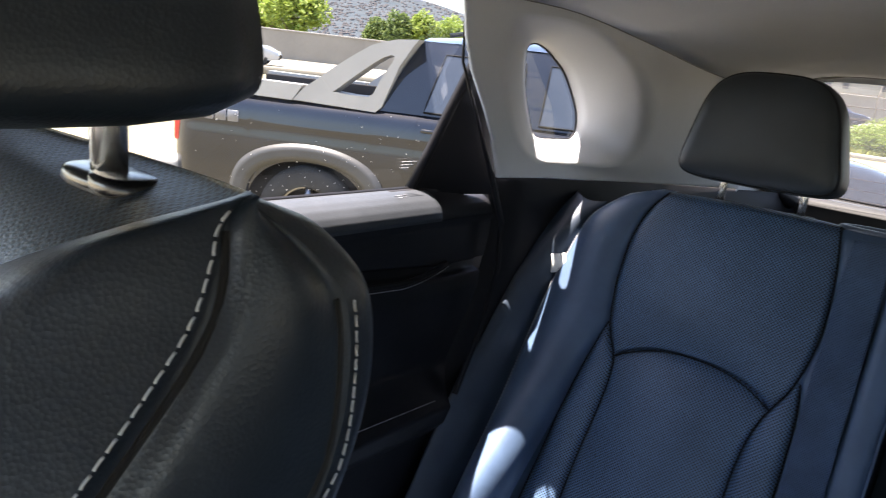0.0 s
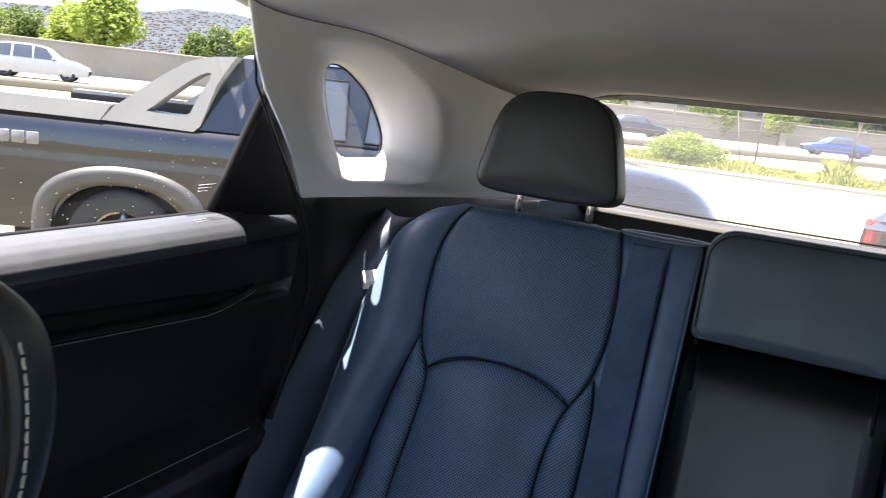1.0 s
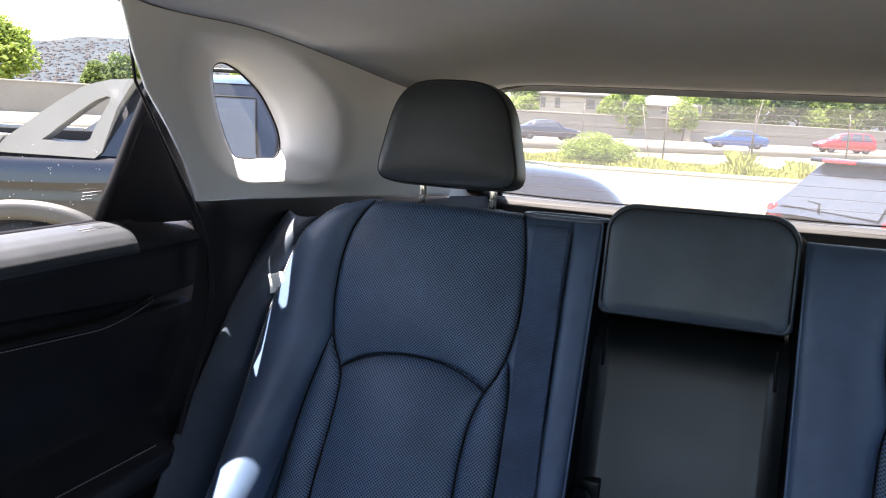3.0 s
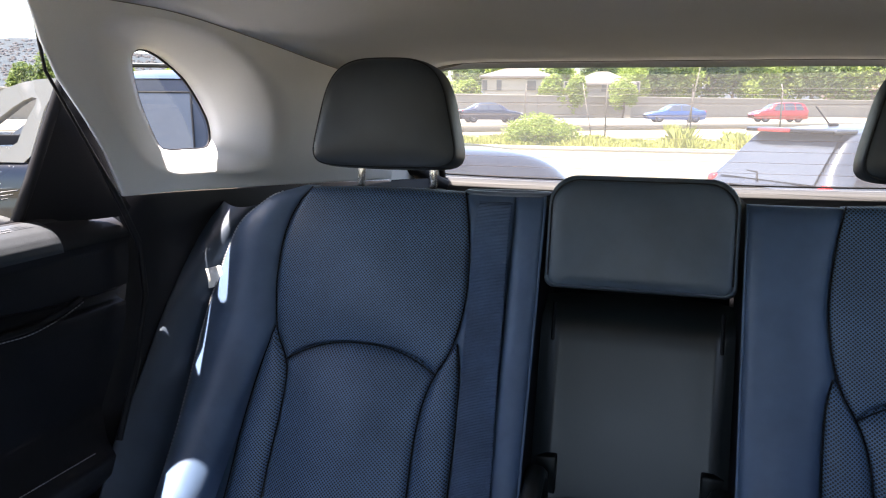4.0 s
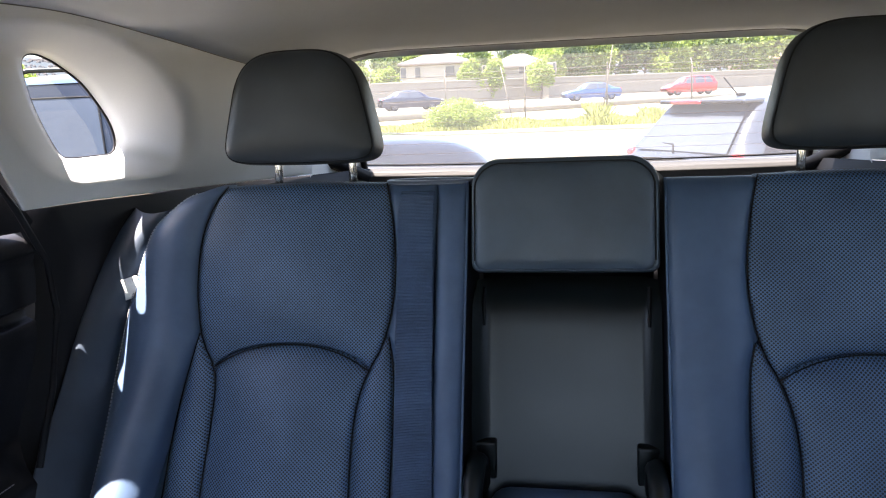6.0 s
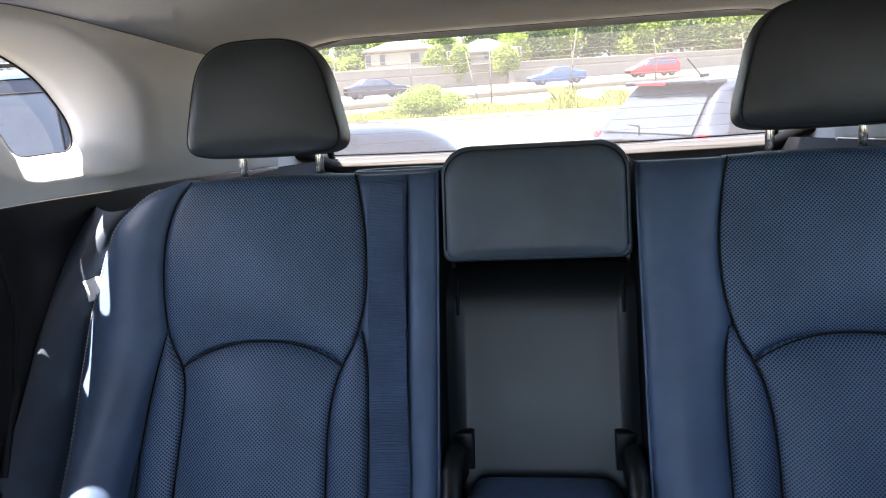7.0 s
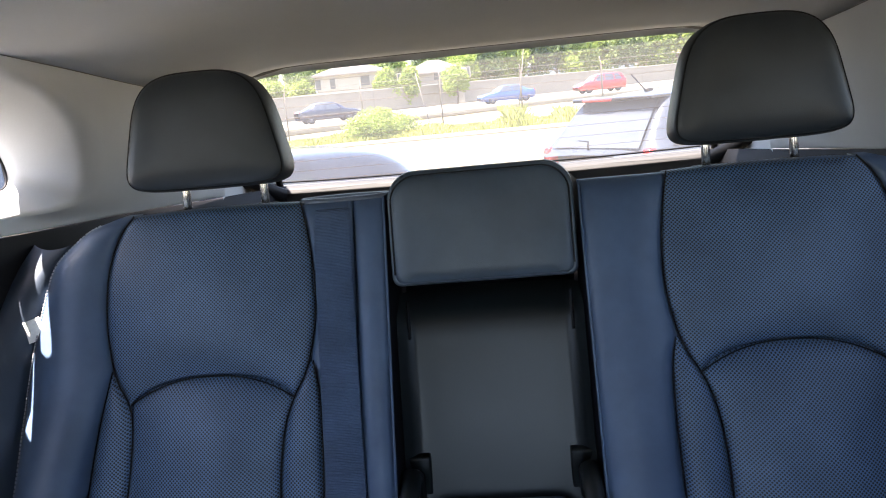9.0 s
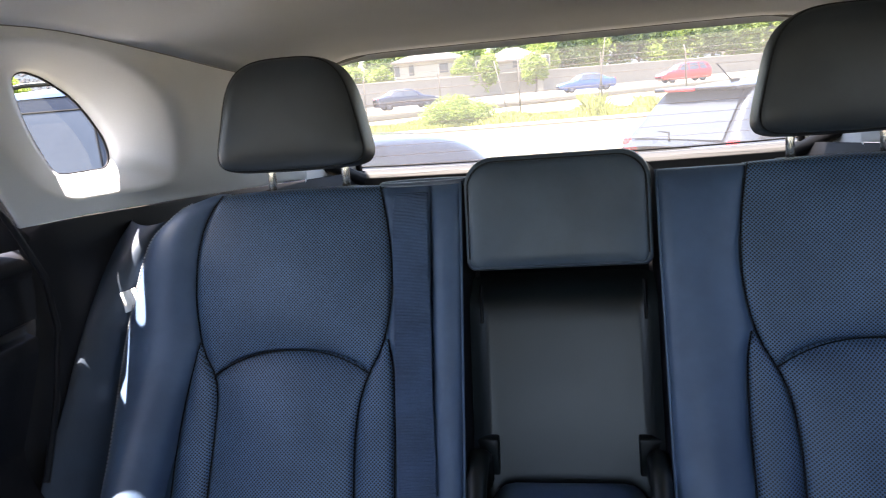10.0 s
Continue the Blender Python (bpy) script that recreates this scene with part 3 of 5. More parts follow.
def panel(parent, name, xl, xr, zb, zt, mat, sgn, puff=0.010, off=0.0, ns=32, nt=44, tuck=0.0036, lean=None, label="", exps=(2.0, 2.4)):
    """A stuffed panel between two side curves and two end heights; its edges turn in to the seams."""
    vs, fs = [], []
    ss = [0.0, 0.0] + [i / ns for i in range(1, ns)] + [1.0, 1.0]
    ts = [0.0, 0.0] + [i / nt for i in range(1, nt)] + [1.0, 1.0]
    for j, t in enumerate(ts):
        for i, s in enumerate(ss):
            z = zb(s) * (1 - t) + zt(s) * t
            a, b = xl(z), xr(z)
            x = a + (b - a) * s
            w = abs(b - a)
            hgt = abs(zt(s) - zb(s))
            edge = min(s * w, (1 - s) * w, t * hgt, (1 - t) * hgt)
            y = y_face(z) - off - puff * (1 - abs(2 * s - 1) ** exps[0]) * (1 - abs(2 * t - 1) ** exps[1]) + tuck * math.exp(-edge / 0.0021)
            if lean:
                y -= lean(s, z)
            if i in (0, len(ss) - 1) or j in (0, len(ts) - 1):
                y += 0.03
            vs.append((sgn * x, y, z))
    w = len(ss)
    for j in range(len(ts) - 1):
        for i in range(w - 1):
            q = (j * w + i, j * w + i + 1, (j + 1) * w + i + 1, (j + 1) * w + i)
            fs.append(q if sgn > 0 else q[::-1])
    return part(name, raw(vs, fs), mat, parent, label)


def rear_seat(sgn, tagged_label, belt):
    seat = thing("rear_seat", (sgn * 0.37, 0.75, 0.3), tagged_label, "car seat", "rear seats")
    c = lambda v: (lambda s: v)
    # backrest core with a rounded top
    def core(u, v):
        x = -0.133 - 0.48 * u
        if v < 0.5:
            z = 0.5 + (min(1.215, 1.215 - 0.10 * max(0, u - 0.82) ** 1.0 * 4) - 0.5) * (v / 0.5)
            y = y_face(z) + 0.016
        else:
            t = (v - 0.5) / 0.5
            z = 1.2100 + 0.003 * math.sin(min(1.0, 2 * t) * math.pi) - 0.040 * max(0, t - 0.3) - 0.4 * max(0, u - 0.82) * 0.9
            y = y_face(1.215) + 0.016 + 0.115 * t
        return (sgn * x, y, z)
    part("backrest_shell", sheet(core, 20, 24), HIDE, seat)
    def back(u, v):
        return (sgn * (-0.133 - 0.45 * u), 1.08 - 0.42 * (1.19 - (0.5 + 0.69 * v)), 0.5 + 0.69 * v)
    part("backrest_rear", sheet(back, 2, 2), BLACK, seat)
    def inner_side(u, v):
        z = 0.5 + 0.71 * v
        return (sgn * -0.133, y_face(z) + 0.012 + 0.12 * u, z)
    part("backrest_side", sheet(inner_side, 2, 8), HIDE, seat)
    xa = lambda s: arch(-0.487 + 0.226 * s)
    top = lambda s: 1.2190 + 0.003 * (1 - (2 * s - 1) ** 2)
    part_u = panel(seat, "upper_panel", UL, UR, xa, top, PERF, sgn, 0.016, label="perforated leather shoulder panel")
    panel(seat, "lower_panel", UL, UR, c(0.52), lambda s: xa(s) - 0.0014, PERF, sgn, 0.020, label="perforated leather lumbar panel", exps=(2.0, 6.0))
    panel(seat, "outer_strip", lambda z: STL(z), lambda z: UL(z) - 0.001, c(0.52), lambda s: 1.022, PERF, sgn, 0.008, ns=8, label="perforated leather side strip", exps=(2.0, 8.0))
    panel(seat, "inner_strip", lambda z: UR(z) + 0.001, lambda z: STR(z), c(0.52), lambda s: 1.020, PERF, sgn, 0.008, ns=8, label="perforated leather side strip", exps=(2.0, 8.0))
    def seam_x(z):
        return min(UL(z) - 0.001, STL(z) - 0.001) if z < 1.026 else UL(z) - 0.001
    swell = lambda s, z: 0.095 * math.exp(-((z - 0.74) / 0.175) ** 2) * math.sin(math.pi * min(1, max(0, 0.25 + s * 0.5)))
    panel(seat, "outer_bolster", OUT, seam_x, c(0.52), lambda s: 1.2205, HIDE, sgn, 0.022, ns=22, nt=60, tuck=0.006, lean=swell, label="smooth leather bolster", exps=(2.2, 8.0))
    # fixed side bolster between the backrest and the door, coming forward as it goes down
    ahead = smooth_of([(0.52, 0.16), (0.90, 0.112), (0.956, 0.086), (1.032, 0.060), (1.097, 0.032), (1.15, 0.002), (1.185, -0.022)])
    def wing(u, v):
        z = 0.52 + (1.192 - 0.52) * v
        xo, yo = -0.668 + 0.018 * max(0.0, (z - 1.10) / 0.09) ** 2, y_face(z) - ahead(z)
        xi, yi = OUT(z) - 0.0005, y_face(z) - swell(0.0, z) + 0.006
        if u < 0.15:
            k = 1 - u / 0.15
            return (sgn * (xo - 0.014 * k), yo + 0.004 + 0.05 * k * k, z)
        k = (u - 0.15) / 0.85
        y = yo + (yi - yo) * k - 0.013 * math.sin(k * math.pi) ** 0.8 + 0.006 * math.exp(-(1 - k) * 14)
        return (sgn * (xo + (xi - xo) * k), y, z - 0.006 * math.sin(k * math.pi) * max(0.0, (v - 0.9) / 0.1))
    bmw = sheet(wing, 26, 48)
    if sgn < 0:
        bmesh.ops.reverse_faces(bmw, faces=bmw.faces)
    part("side_wing", bmw, SHADEHIDE, seat, "smooth leather side bolster by the door")
    def inner_x(z):
        return max(UR(z) + 0.001, STR(z) + 0.001) if z < 1.024 else UR(z) + 0.001
    if belt:
        panel(seat, "belt_channel", inner_x, lambda z: -0.1745, c(0.52), lambda s: 1.2175, HIDE, sgn, 0.002, ns=8, nt=40, exps=(2, 10))
        panel(seat, "inner_bolster", lambda z: -0.1735, lambda z: -0.132, c(0.52), lambda s: 1.2175, HIDE, sgn, 0.008, ns=8, nt=40, exps=(2, 10))
    else:
        panel(seat, "inner_bolster", inner_x, lambda z: -0.132, c(0.52), lambda s: 1.2175, HIDE, sgn, 0.012, ns=12, nt=40, exps=(2, 10))
    cu = part("seat_cushion", box((0.50, 0.52, 0.16), (sgn * -0.385, 0.44, 0.62), 0.05, 4), HIDE, seat, "smooth leather seat cushion")
    # seams
    def line(fx, z0, z1, off=0.0):
        return [(sgn * fx(z0 + (z1 - z0) * i / 40), y_face(z0 + (z1 - z0) * i / 40) - off + 0.002, z0 + (z1 - z0) * i / 40) for i in range(41)]
    for nm, fx, z0, z1 in (("seam", UL, 0.55, 1.222), ("seam", UR, 0.55, 1.222), ("seam", STL, 0.55, 1.024), ("seam", STR, 0.55, 1.022)):
        part(nm, tube(line(fx, z0, z1), 0.0011, 6), SEAM, seat)
    part("seam", tube([(sgn * (-0.487 + 0.226 * i / 30), y_face(xa(i / 30)) + 0.001, xa(i / 30) - 0.0007) for i in range(31)], 0.0011, 6), SEAM, seat)
    part("bolster_stitching", stitches(lambda t: (sgn * (OUT(0.56 + 0.655 * t) + 0.005), y_face(0.56 + 0.655 * t) - swell(0.05, 0.56 + 0.655 * t) - 0.0058, 0.56 + 0.655 * t), 0.0044, 0.0034, 0.0009), THREAD, seat, "pale double stitching")
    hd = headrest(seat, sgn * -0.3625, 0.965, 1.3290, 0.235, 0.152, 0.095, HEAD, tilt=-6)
    for dx in (-0.058, 0.058):
        g = post_and_guide(seat, hd, sgn * -0.3675 + dx, 1.000, 1.2150, 1.285, 0.0059)
    return seat


def build_centre():
    ctr = thing("centre_armrest", (0, 0.8, 0.6), "black leather centre armrest, lowered, below its headrest pad and recess", "armrest")
    pts = []
    for cx, cz, r, a0 in ((1, 1, 0.040, 0), (-1, 1, 0.040, 90), (-1, -1, 0.013, 180), (1, -1, 0.013, 270)):
        for k in range(13):
            a = radians(a0 + 7.5 * k)
            pts.append((cx * (0.126 - r) + r * math.cos(a), cz * (0.0785 - r) + r * math.sin(a)))
    base = Vector((-0.001, 0.975, 1.1690))
    R = Matrix.Rotation(radians(-14), 3, "X")
    lay = lambda sc, dy, sz=None: (lambda a, b: tuple(base + R @ Vector((a * sc, dy, b * ((sz or sc) if b > 0 or sc < 0.8 else 1 - (1 - (sz or sc)) * 0.3)))))
    ls = [lay(0.02, -0.052), lay(0.4, -0.0515), lay(0.75, -0.050), lay(0.88, -0.0485, 0.80), lay(0.922, -0.0465, 0.845), lay(0.936, -0.0440, 0.862), lay(0.942, -0.0430, 0.870), lay(0.948, -0.0440, 0.880),
          lay(0.978, -0.0400, 0.945), lay(1.0, -0.022), lay(1.0, 0.03), lay(0.97, 0.05, 0.97), lay(0.02, 0.052)]
    pad = part("headrest_pad", outline_loft(pts, ls), PADH, ctr, "smooth leather centre headrest pad")
    part("piping", tube([lay(0.942, -0.0440, 0.870)(a, b) for a, b in pts[-1:] + pts[:27]], 0.0013, 6), SEAM, pad)
    # recess: back panel, side walls
    def backp(u, v):
        s = 2 * u - 1
        z = 0.70 + 0.375 * v
        y = 0.925 + 0.30 * (z - 0.98) + 0.05 * max(0.0, (v - 0.93) / 0.07) ** 2 + 0.020 * max(0.0, (abs(s) - 0.86) / 0.14) * -1 + 0.004 * math.cos(s * 1.4)
        return (0.127 * s, y, z)
    part("recess_panel", sheet(backp, 30, 20), SATIN, ctr, "satin black plastic panel in the recess")
    part("recess_back", box((0.25, 0.01, 0.46), (0, 1.04, 0.92)), BLACK, ctr)
    for s in (-1, 1):
        def wallf(u, v):
            z = 0.60 + 0.62 * v
            return (s * (0.131 - 0.003 * u), y_face(z) + 0.004 + 0.11 * u, z)
        part("recess_wall", sheet(wallf, 4, 8), BLACK, ctr)
        part("recess_edge", tube([(s * 0.1315, y_face(0.6 + 0.62 * i / 20) + 0.004, 0.6 + 0.62 * i / 20) for i in range(21)], 0.002, 6), HIDE, ctr)
        part("finger_slot", box((0.005, 0.006, 0.055), (s * 0.112, 0.942, 1.048), 0.002, 2, Matrix.Rotation(radians(-16), 3, "X")), BLACK, ctr)
        br = part("bracket", box((0.034, 0.02, 0.055), (s * 0.111, 0.888, 0.845), 0.003, 2), SATIN, ctr)
        arm = [(s * 0.117, 0.885, 0.80), (s * 0.115, 0.862, 0.852), (s * 0.115, 0.835, 0.868), (s * 0.115, 0.80, 0.852), (s * 0.115, 0.76, 0.80), (s * 0.115, 0.73, 0.74)]
        part("hinge_arm", tube(arm, 0.0135, 10), SATIN, ctr, "glossy black hinge arm")
    part("armrest_pad", box((0.205, 0.34, 0.085), (0, 0.70, 0.790), 0.03, 4, Matrix.Rotation(radians(-3), 3, "X")), HIDE, ctr, "smooth leather armrest pad, folded down")


def build_belt():
    b = thing("seat_belt", (-0.203, 0.95, 1.22), "dark woven seat belt running down the backrest from its guide", "seat belt")
    left = smooth_of([(0.50, -0.214), (0.856, -0.219), (0.959, -0.2215), (1.086, -0.2245), (1.174, -0.2265), (1.221, -0.2245)])
    right = smooth_of([(0.50, -0.163), (0.856, -0.1695), (0.960, -0.1735), (1.058, -0.1755), (1.173, -0.1790), (1.215, -0.1790)])
    def web(u, v):
        z = 0.55 + 0.660 * v
        sink = 0.010 * max(0.0, (z - 1.165) / 0.045) ** 2
        y = y_face(z) - 0.0085 - 0.0022 * math.sin(u * math.pi) ** 0.5 + 0.7 * sink + 0.0012 * math.sin(u * 11) * max(0.0, (z - 1.16) / 0.05)
        return (left(z) + (right(z) + 0.003 - left(z)) * u, y, z)
    w = part("webbing", sheet(web, 24, 90), WEB, b)
    md = w.modifiers.new("thick", "SOLIDIFY")
    md.thickness = 0.0012
    def over(u, v):
        a = v * math.pi * 0.5
        return (-0.2245 + 0.0455 * u, y_face(1.210) - 0.0015 + 0.050 * v, 1.210 + 0.0095 * math.sin(a) - 0.004 * v)
    part("webbing_fold", sheet(over, 8, 10), WEB, b)
    ring = [(-0.188 + 0.062 * math.cos(a), 0.986 + 0.017 * math.sin(a), 1.2180) for a in (2 * math.pi * k / 36 for k in range(36))]
    # The bezel's pale blue base stands for sky reflected in its gloss.
    part("guide_bezel", tube(ring, 0.0055, 8, True), surface("sky_tinted_guide_plastic", (0.07, 0.085, 0.115), (0.09, 0.108, 0.14), 0.32, 30, 300, 0.0, 0.001), b, "satin plastic belt guide")


def build_tag():
    t = thing("seat_label", (-0.63, 0.90, 1.09), "small white cloth label sewn into the seat seam", "label")
    bm = box((0.031, 0.0014, 0.030), (0, 0, 0), 0.0006, 1)
    M = Matrix.Translation((-0.622, 0.889, 1.086)) @ Matrix.Rotation(radians(-16), 4, "Y") @ Matrix.Rotation(radians(10), 4, "Z")
    bmesh.ops.transform(bm, matrix=M, verts=bm.verts)
    part("cloth", bm, LABEL, t)


def front_seat():
    seat = thing("front_seat", (-0.36, -0.15, 0.3), "black leather front seat with pale stitched bolsters and a tall headrest", "car seat")
    YB = smooth_of([(0.5, -0.27), (0.6, -0.23), (0.9, -0.11), (1.1, -0.025), (1.2, -0.002), (1.254, 0.004), (1.29, 0.002), (1.307, -0.003), (1.324, -0.014), (1.336, -0.028), (1.346, -0.046)])
    YF = smooth_of([(0.5, -0.46), (0.6, -0.42), (0.9, -0.30), (1.1, -0.215), (1.2, -0.165), (1.25, -0.132), (1.289, -0.096), (1.306, -0.080), (1.319, -0.069), (1.330, -0.063), (1.338, -0.060), (1.346, -0.063)])
    YC = smooth_of([(0.5, -0.42), (0.9, -0.265), (1.1, -0.185), (1.2, -0.142), (1.25, -0.115), (1.289, -0.100), (1.31, -0.088), (1.325, -0.075), (1.336, -0.062), (1.346, -0.050)])
    YM = smooth_of([(0.5, -0.42), (0.9, -0.265), (1.1, -0.185), (1.2, -0.142), (1.25, -0.118), (1.289, -0.098), (1.308, -0.081), (1.325, -0.061), (1.337, -0.046), (1.343, -0.036), (1.346, -0.028)])
    Y2 = smooth_of([(0.5, -0.35), (0.9, -0.19), (1.1, -0.11), (1.2, -0.072), (1.263, -0.036), (1.274, -0.028), (1.292, -0.024), (1.316, -0.024), (1.324, -0.028), (1.338, -0.042), (1.346, -0.052)])
    IN = smooth_of([(0.5, 0.21), (0.9, 0.215), (1.1, 0.213), (1.2, 0.209), (1.29, 0.203), (1.324, 0.199), (1.346, 0.192)])
    VE = smooth_of([(0.5, 0.45), (1.1, 0.45), (1.2, 0.45), (1.25, 0.46), (1.28, 0.48), (1.31, 0.56), (1.33, 0.74), (1.34, 0.88), (1.346, 0.965)])
    DEEP = smooth_of([(0.5, 0.036), (1.1, 0.036), (1.2, 0.035), (1.25, 0.032), (1.28, 0.033), (1.31, 0.030), (1.33, 0.024), (1.34, 0.015), (1.346, 0.006)])
    zs = [0.5, 0.7, 0.9, 1.0, 1.08, 1.14, 1.19, 1.22, 1.25, 1.27, 1.289, 1.30, 1.31, 1.32, 1.328, 1.335, 1.338, 1.341, 1.3435, 1.345, 1.346]
    xc = -0.365

    def pt(sg, k, z):
        yb, yf, yc, w, ve, deep = YB(z), YF(z), YC(z), IN(z), VE(z), DEEP(z)
        mix = lambda t: w * (0.985 * (1 - t) + ve * t)
        front = lambda t: yf * (1 - t) + yc * t
        ym = YM(z)
        back = max(yb + 0.010, ym + 0.004) if z > 1.25 else yb + 0.010
        tab = {"bc": (0.0, back), "bm": (w * 0.6, back - 0.001), "bk": (w * 0.965, Y2(z) + 0.019), "bq": (w * 0.82, Y2(z) * 0.3 + back * 0.7 - 0.004), "s2": (w * 0.985, Y2(z)),
               "s1": (w * 0.985, yf), "pa": (mix(0.12), front(0.12) - deep * 0.5), "pb": (mix(0.28), front(0.28) - deep * 0.9), "pc": (mix(0.48), front(0.48) - deep), "pd": (mix(0.70), front(0.70) - deep * 0.7), "pe": (mix(0.90), front(0.9) - deep * 0.2),
               "v": (mix(1.0), yc + 0.003), "c1": (w * ve * 0.75, 0.3 * yc + 0.7 * ym - 0.002), "c2": (w * ve * 0.4, ym - 0.003), "c3": (0.0, ym - 0.003)}
        y2 = tab["s2"][1]
        run = max(0.012, abs(yf - y2))
        for kk, t, swell in (("se", min(0.10, 0.0035 / run), -0.006), ("sa", 0.3, 0.020), ("sm", 0.5, 0.024), ("sb", 0.75, 0.018), ("sd", 1 - min(0.2, 0.013 / run), 0.008), ("sc", 1 - min(0.14, 0.0075 / run), -0.008)):
            tab[kk] = (w * (0.985 + swell), y2 + (yf - y2) * t)
        dx, y = tab[k]
        r = min(1.0, dx / w)
        crest = -0.028 - 0.022 * max(0.0, (r - 0.5) / 0.5) ** 1.5
        close = max(0.0, min(1.0, (z - 1.337) / 0.009)) ** 1.5
        y = y * (1 - close) + crest * close
        drop = 0.008 * (1 - min(1.0, dx / w) ** 4) * max(0.0, (z - 1.28) / 0.066)
        drop += 0.002 * max(0.0, (dx / w - 0.8) / 0.2) ** 2 * max(0.0, (z - 1.31) / 0.036)
        return (xc + sg * dx, y, z - drop)

    def strip(name, sg, keys, mat, label="", tucked=True):
        vs, n = [], len(keys)
        for z in zs:
            for i, k in enumerate(keys):
                vs.append(pt(sg, k, z))
        rows = len(zs)
        fs = [(j * n + i, j * n + i + 1, (j + 1) * n + i + 1, (j + 1) * n + i) for j in range(rows - 1) for i in range(n - 1)]
        ob = part(name, raw(vs, fs), mat, seat, label)
        soften(ob, 2).modifiers["soft"].boundary_smooth = "PRESERVE_CORNERS"
        return ob
    for sg in (1, -1):
        strip("side_panel", sg, ("s2", "se", "sa", "sm", "sb", "sd", "sc", "s1"), FRONT, "smooth leather side panel")
        strip("bolster", sg, ("s1", "pa", "pb", "pc", "pd", "pe", "v"), FRONT, "smooth creased leather bolster")
        strip("rear_panel", sg, ("s2", "bk", "bq", "bm", "bc"), FRONT)
        strip("centre_panel", sg, ("v", "c1", "c2", "c3"), FPERF, "perforated leather centre panel")
    def st(k, off):
        def f(t):
            z = 1.3440 - 0.62 * t
            p = Vector(pt(1, k, z))
            return tuple(p + Vector(off))
        return f
    part("front_stitching", stitches(lambda t: Vector(st("s1", (0.001, -0.001, 0))(t * 0.45)), 0.0037, 0.0030, 0.00036), THREAD, seat, "pale stitching along the bolster")
    part("rear_stitching", stitches(lambda t: Vector(st("s2", (0.0006, 0.0014, 0))(0.04 + t * 0.45)), 0.0037, 0.0030, 0.00036), THREAD, seat, "pale stitching along the rear edge")
    part("front_seam", tube([Vector(pt(1, "sc", 1.338 - 0.30 * i / 60)) + Vector((0.0006, 0, 0)) for i in range(61)], 0.0012, 6), SEAM, seat)
    part("rear_seam", tube([Vector(pt(1, "se", 1.318 - 0.29 * i / 60)) + Vector((0.0006, 0, 0)) for i in range(61)], 0.0010, 6), SEAM, seat)
    part("seat_cushion", box((0.50, 0.5, 0.16), (xc, -0.62, 0.58), 0.05, 4), FRONT, seat)
    hd = headrest(seat, -0.318, -0.072, 1.4300, 0.25, 0.152, 0.10, FRONT, tilt=2, boxy=0.45, corner=0.13, taper=0.32, sag=0.004)
    def oval(at, w, d, h):
        ring = [(math.cos(2 * math.pi * k / 40), math.sin(2 * math.pi * k / 40)) for k in range(40)]
        sq = [(math.copysign(abs(a) ** 0.8, a), math.copysign(abs(b) ** 0.8, b)) for a, b in ring]
        ly = lambda sc, z: (lambda a, b: (at[0] + a * w / 2 * sc, at[1] + b * d / 2 * sc, at[2] + z * h))
        return outline_loft(sq, [ly(0.9, -0.5), ly(1.0, -0.3), ly(1.0, 0.05), ly(0.96, 0.3), ly(0.88, 0.44), ly(0.74, 0.5), ly(0.02, 0.52)])
    for x in (-0.2465, -0.390):
        part("post", tube([(x, -0.044, 1.30), (x, -0.046, 1.36), (x, -0.050, 1.40)], 0.0052, 16), CHROME, hd, "chrome post")
        g = part("post_guide", oval((x + 0.000, -0.042, 1.3340), 0.045, 0.025, 0.0056), GLOSSY, seat, "oval black guide with a release button")
        part("release_button", oval((x + 0.0095, -0.0450, 1.3342), 0.025, 0.019, 0.0060), GLOSSY, g)
    return seat


build_shell()
build_side(-1, 1)
build_side(1, 2)
build_tailgate()
rear_seat(1, "black perforated leather rear seat with sky-blue tint and headrest, beside the door", True)
rear_seat(-1, "black perforated leather rear seat with sky-blue tint, headrest and plain inner bolster", False)
build_centre()
build_belt()
build_tag()
passenger = front_seat()
# Unseen second front seat, added to shade the rear seat behind it.
copy_thing(passenger, pose(0.365, -0.09, 0.3))

# ---- outdoors: ground ----
LOT = surface("pale_concrete_lot", (0.195, 0.168, 0.098), (0.262, 0.224, 0.138), 0.9, 0.35, 9, 0.3, 0.01)
ROAD = surface("pale_road_concrete", (0.185, 0.165, 0.13), (0.235, 0.212, 0.172), 0.9, 0.2, 6, 0.3, 0.01)
WALLC = surface("grey_concrete_wall", (0.225, 0.20, 0.165), (0.29, 0.26, 0.215), 0.9, 0.3, 5, 0.3, 0.02)
GRASS = surface("dry_grass", (0.16, 0.17, 0.04), (0.34, 0.31, 0.11), 0.9, 0.8, 30, 0.6, 0.05)


def leafy(name, lo, hi):
    m = surface(name, lo, hi, 0.6, 0.5, 6, 0.0, 0.01)
    n, l = m.node_tree.nodes, m.node_tree.links
    p = n["Principled BSDF"]
    tl, mx = n.new("ShaderNodeBsdfTranslucent"), n.new("ShaderNodeMixShader")
    col = p.inputs["Base Color"].links[0].from_socket
    l.new(col, tl.inputs[0])
    mx.inputs[0].default_value = 0.4
    l.new(p.outputs[0], mx.inputs[1])
    l.new(tl.outputs[0], mx.inputs[2])
    l.new(mx.outputs[0], n["Material Output"].inputs[0])
    return m


LEAF = leafy("bright_leaves", (0.19, 0.27, 0.035), (0.34, 0.41, 0.095))
LEAFD = leafy("dark_leaves", (0.10, 0.15, 0.04), (0.20, 0.25, 0.075))
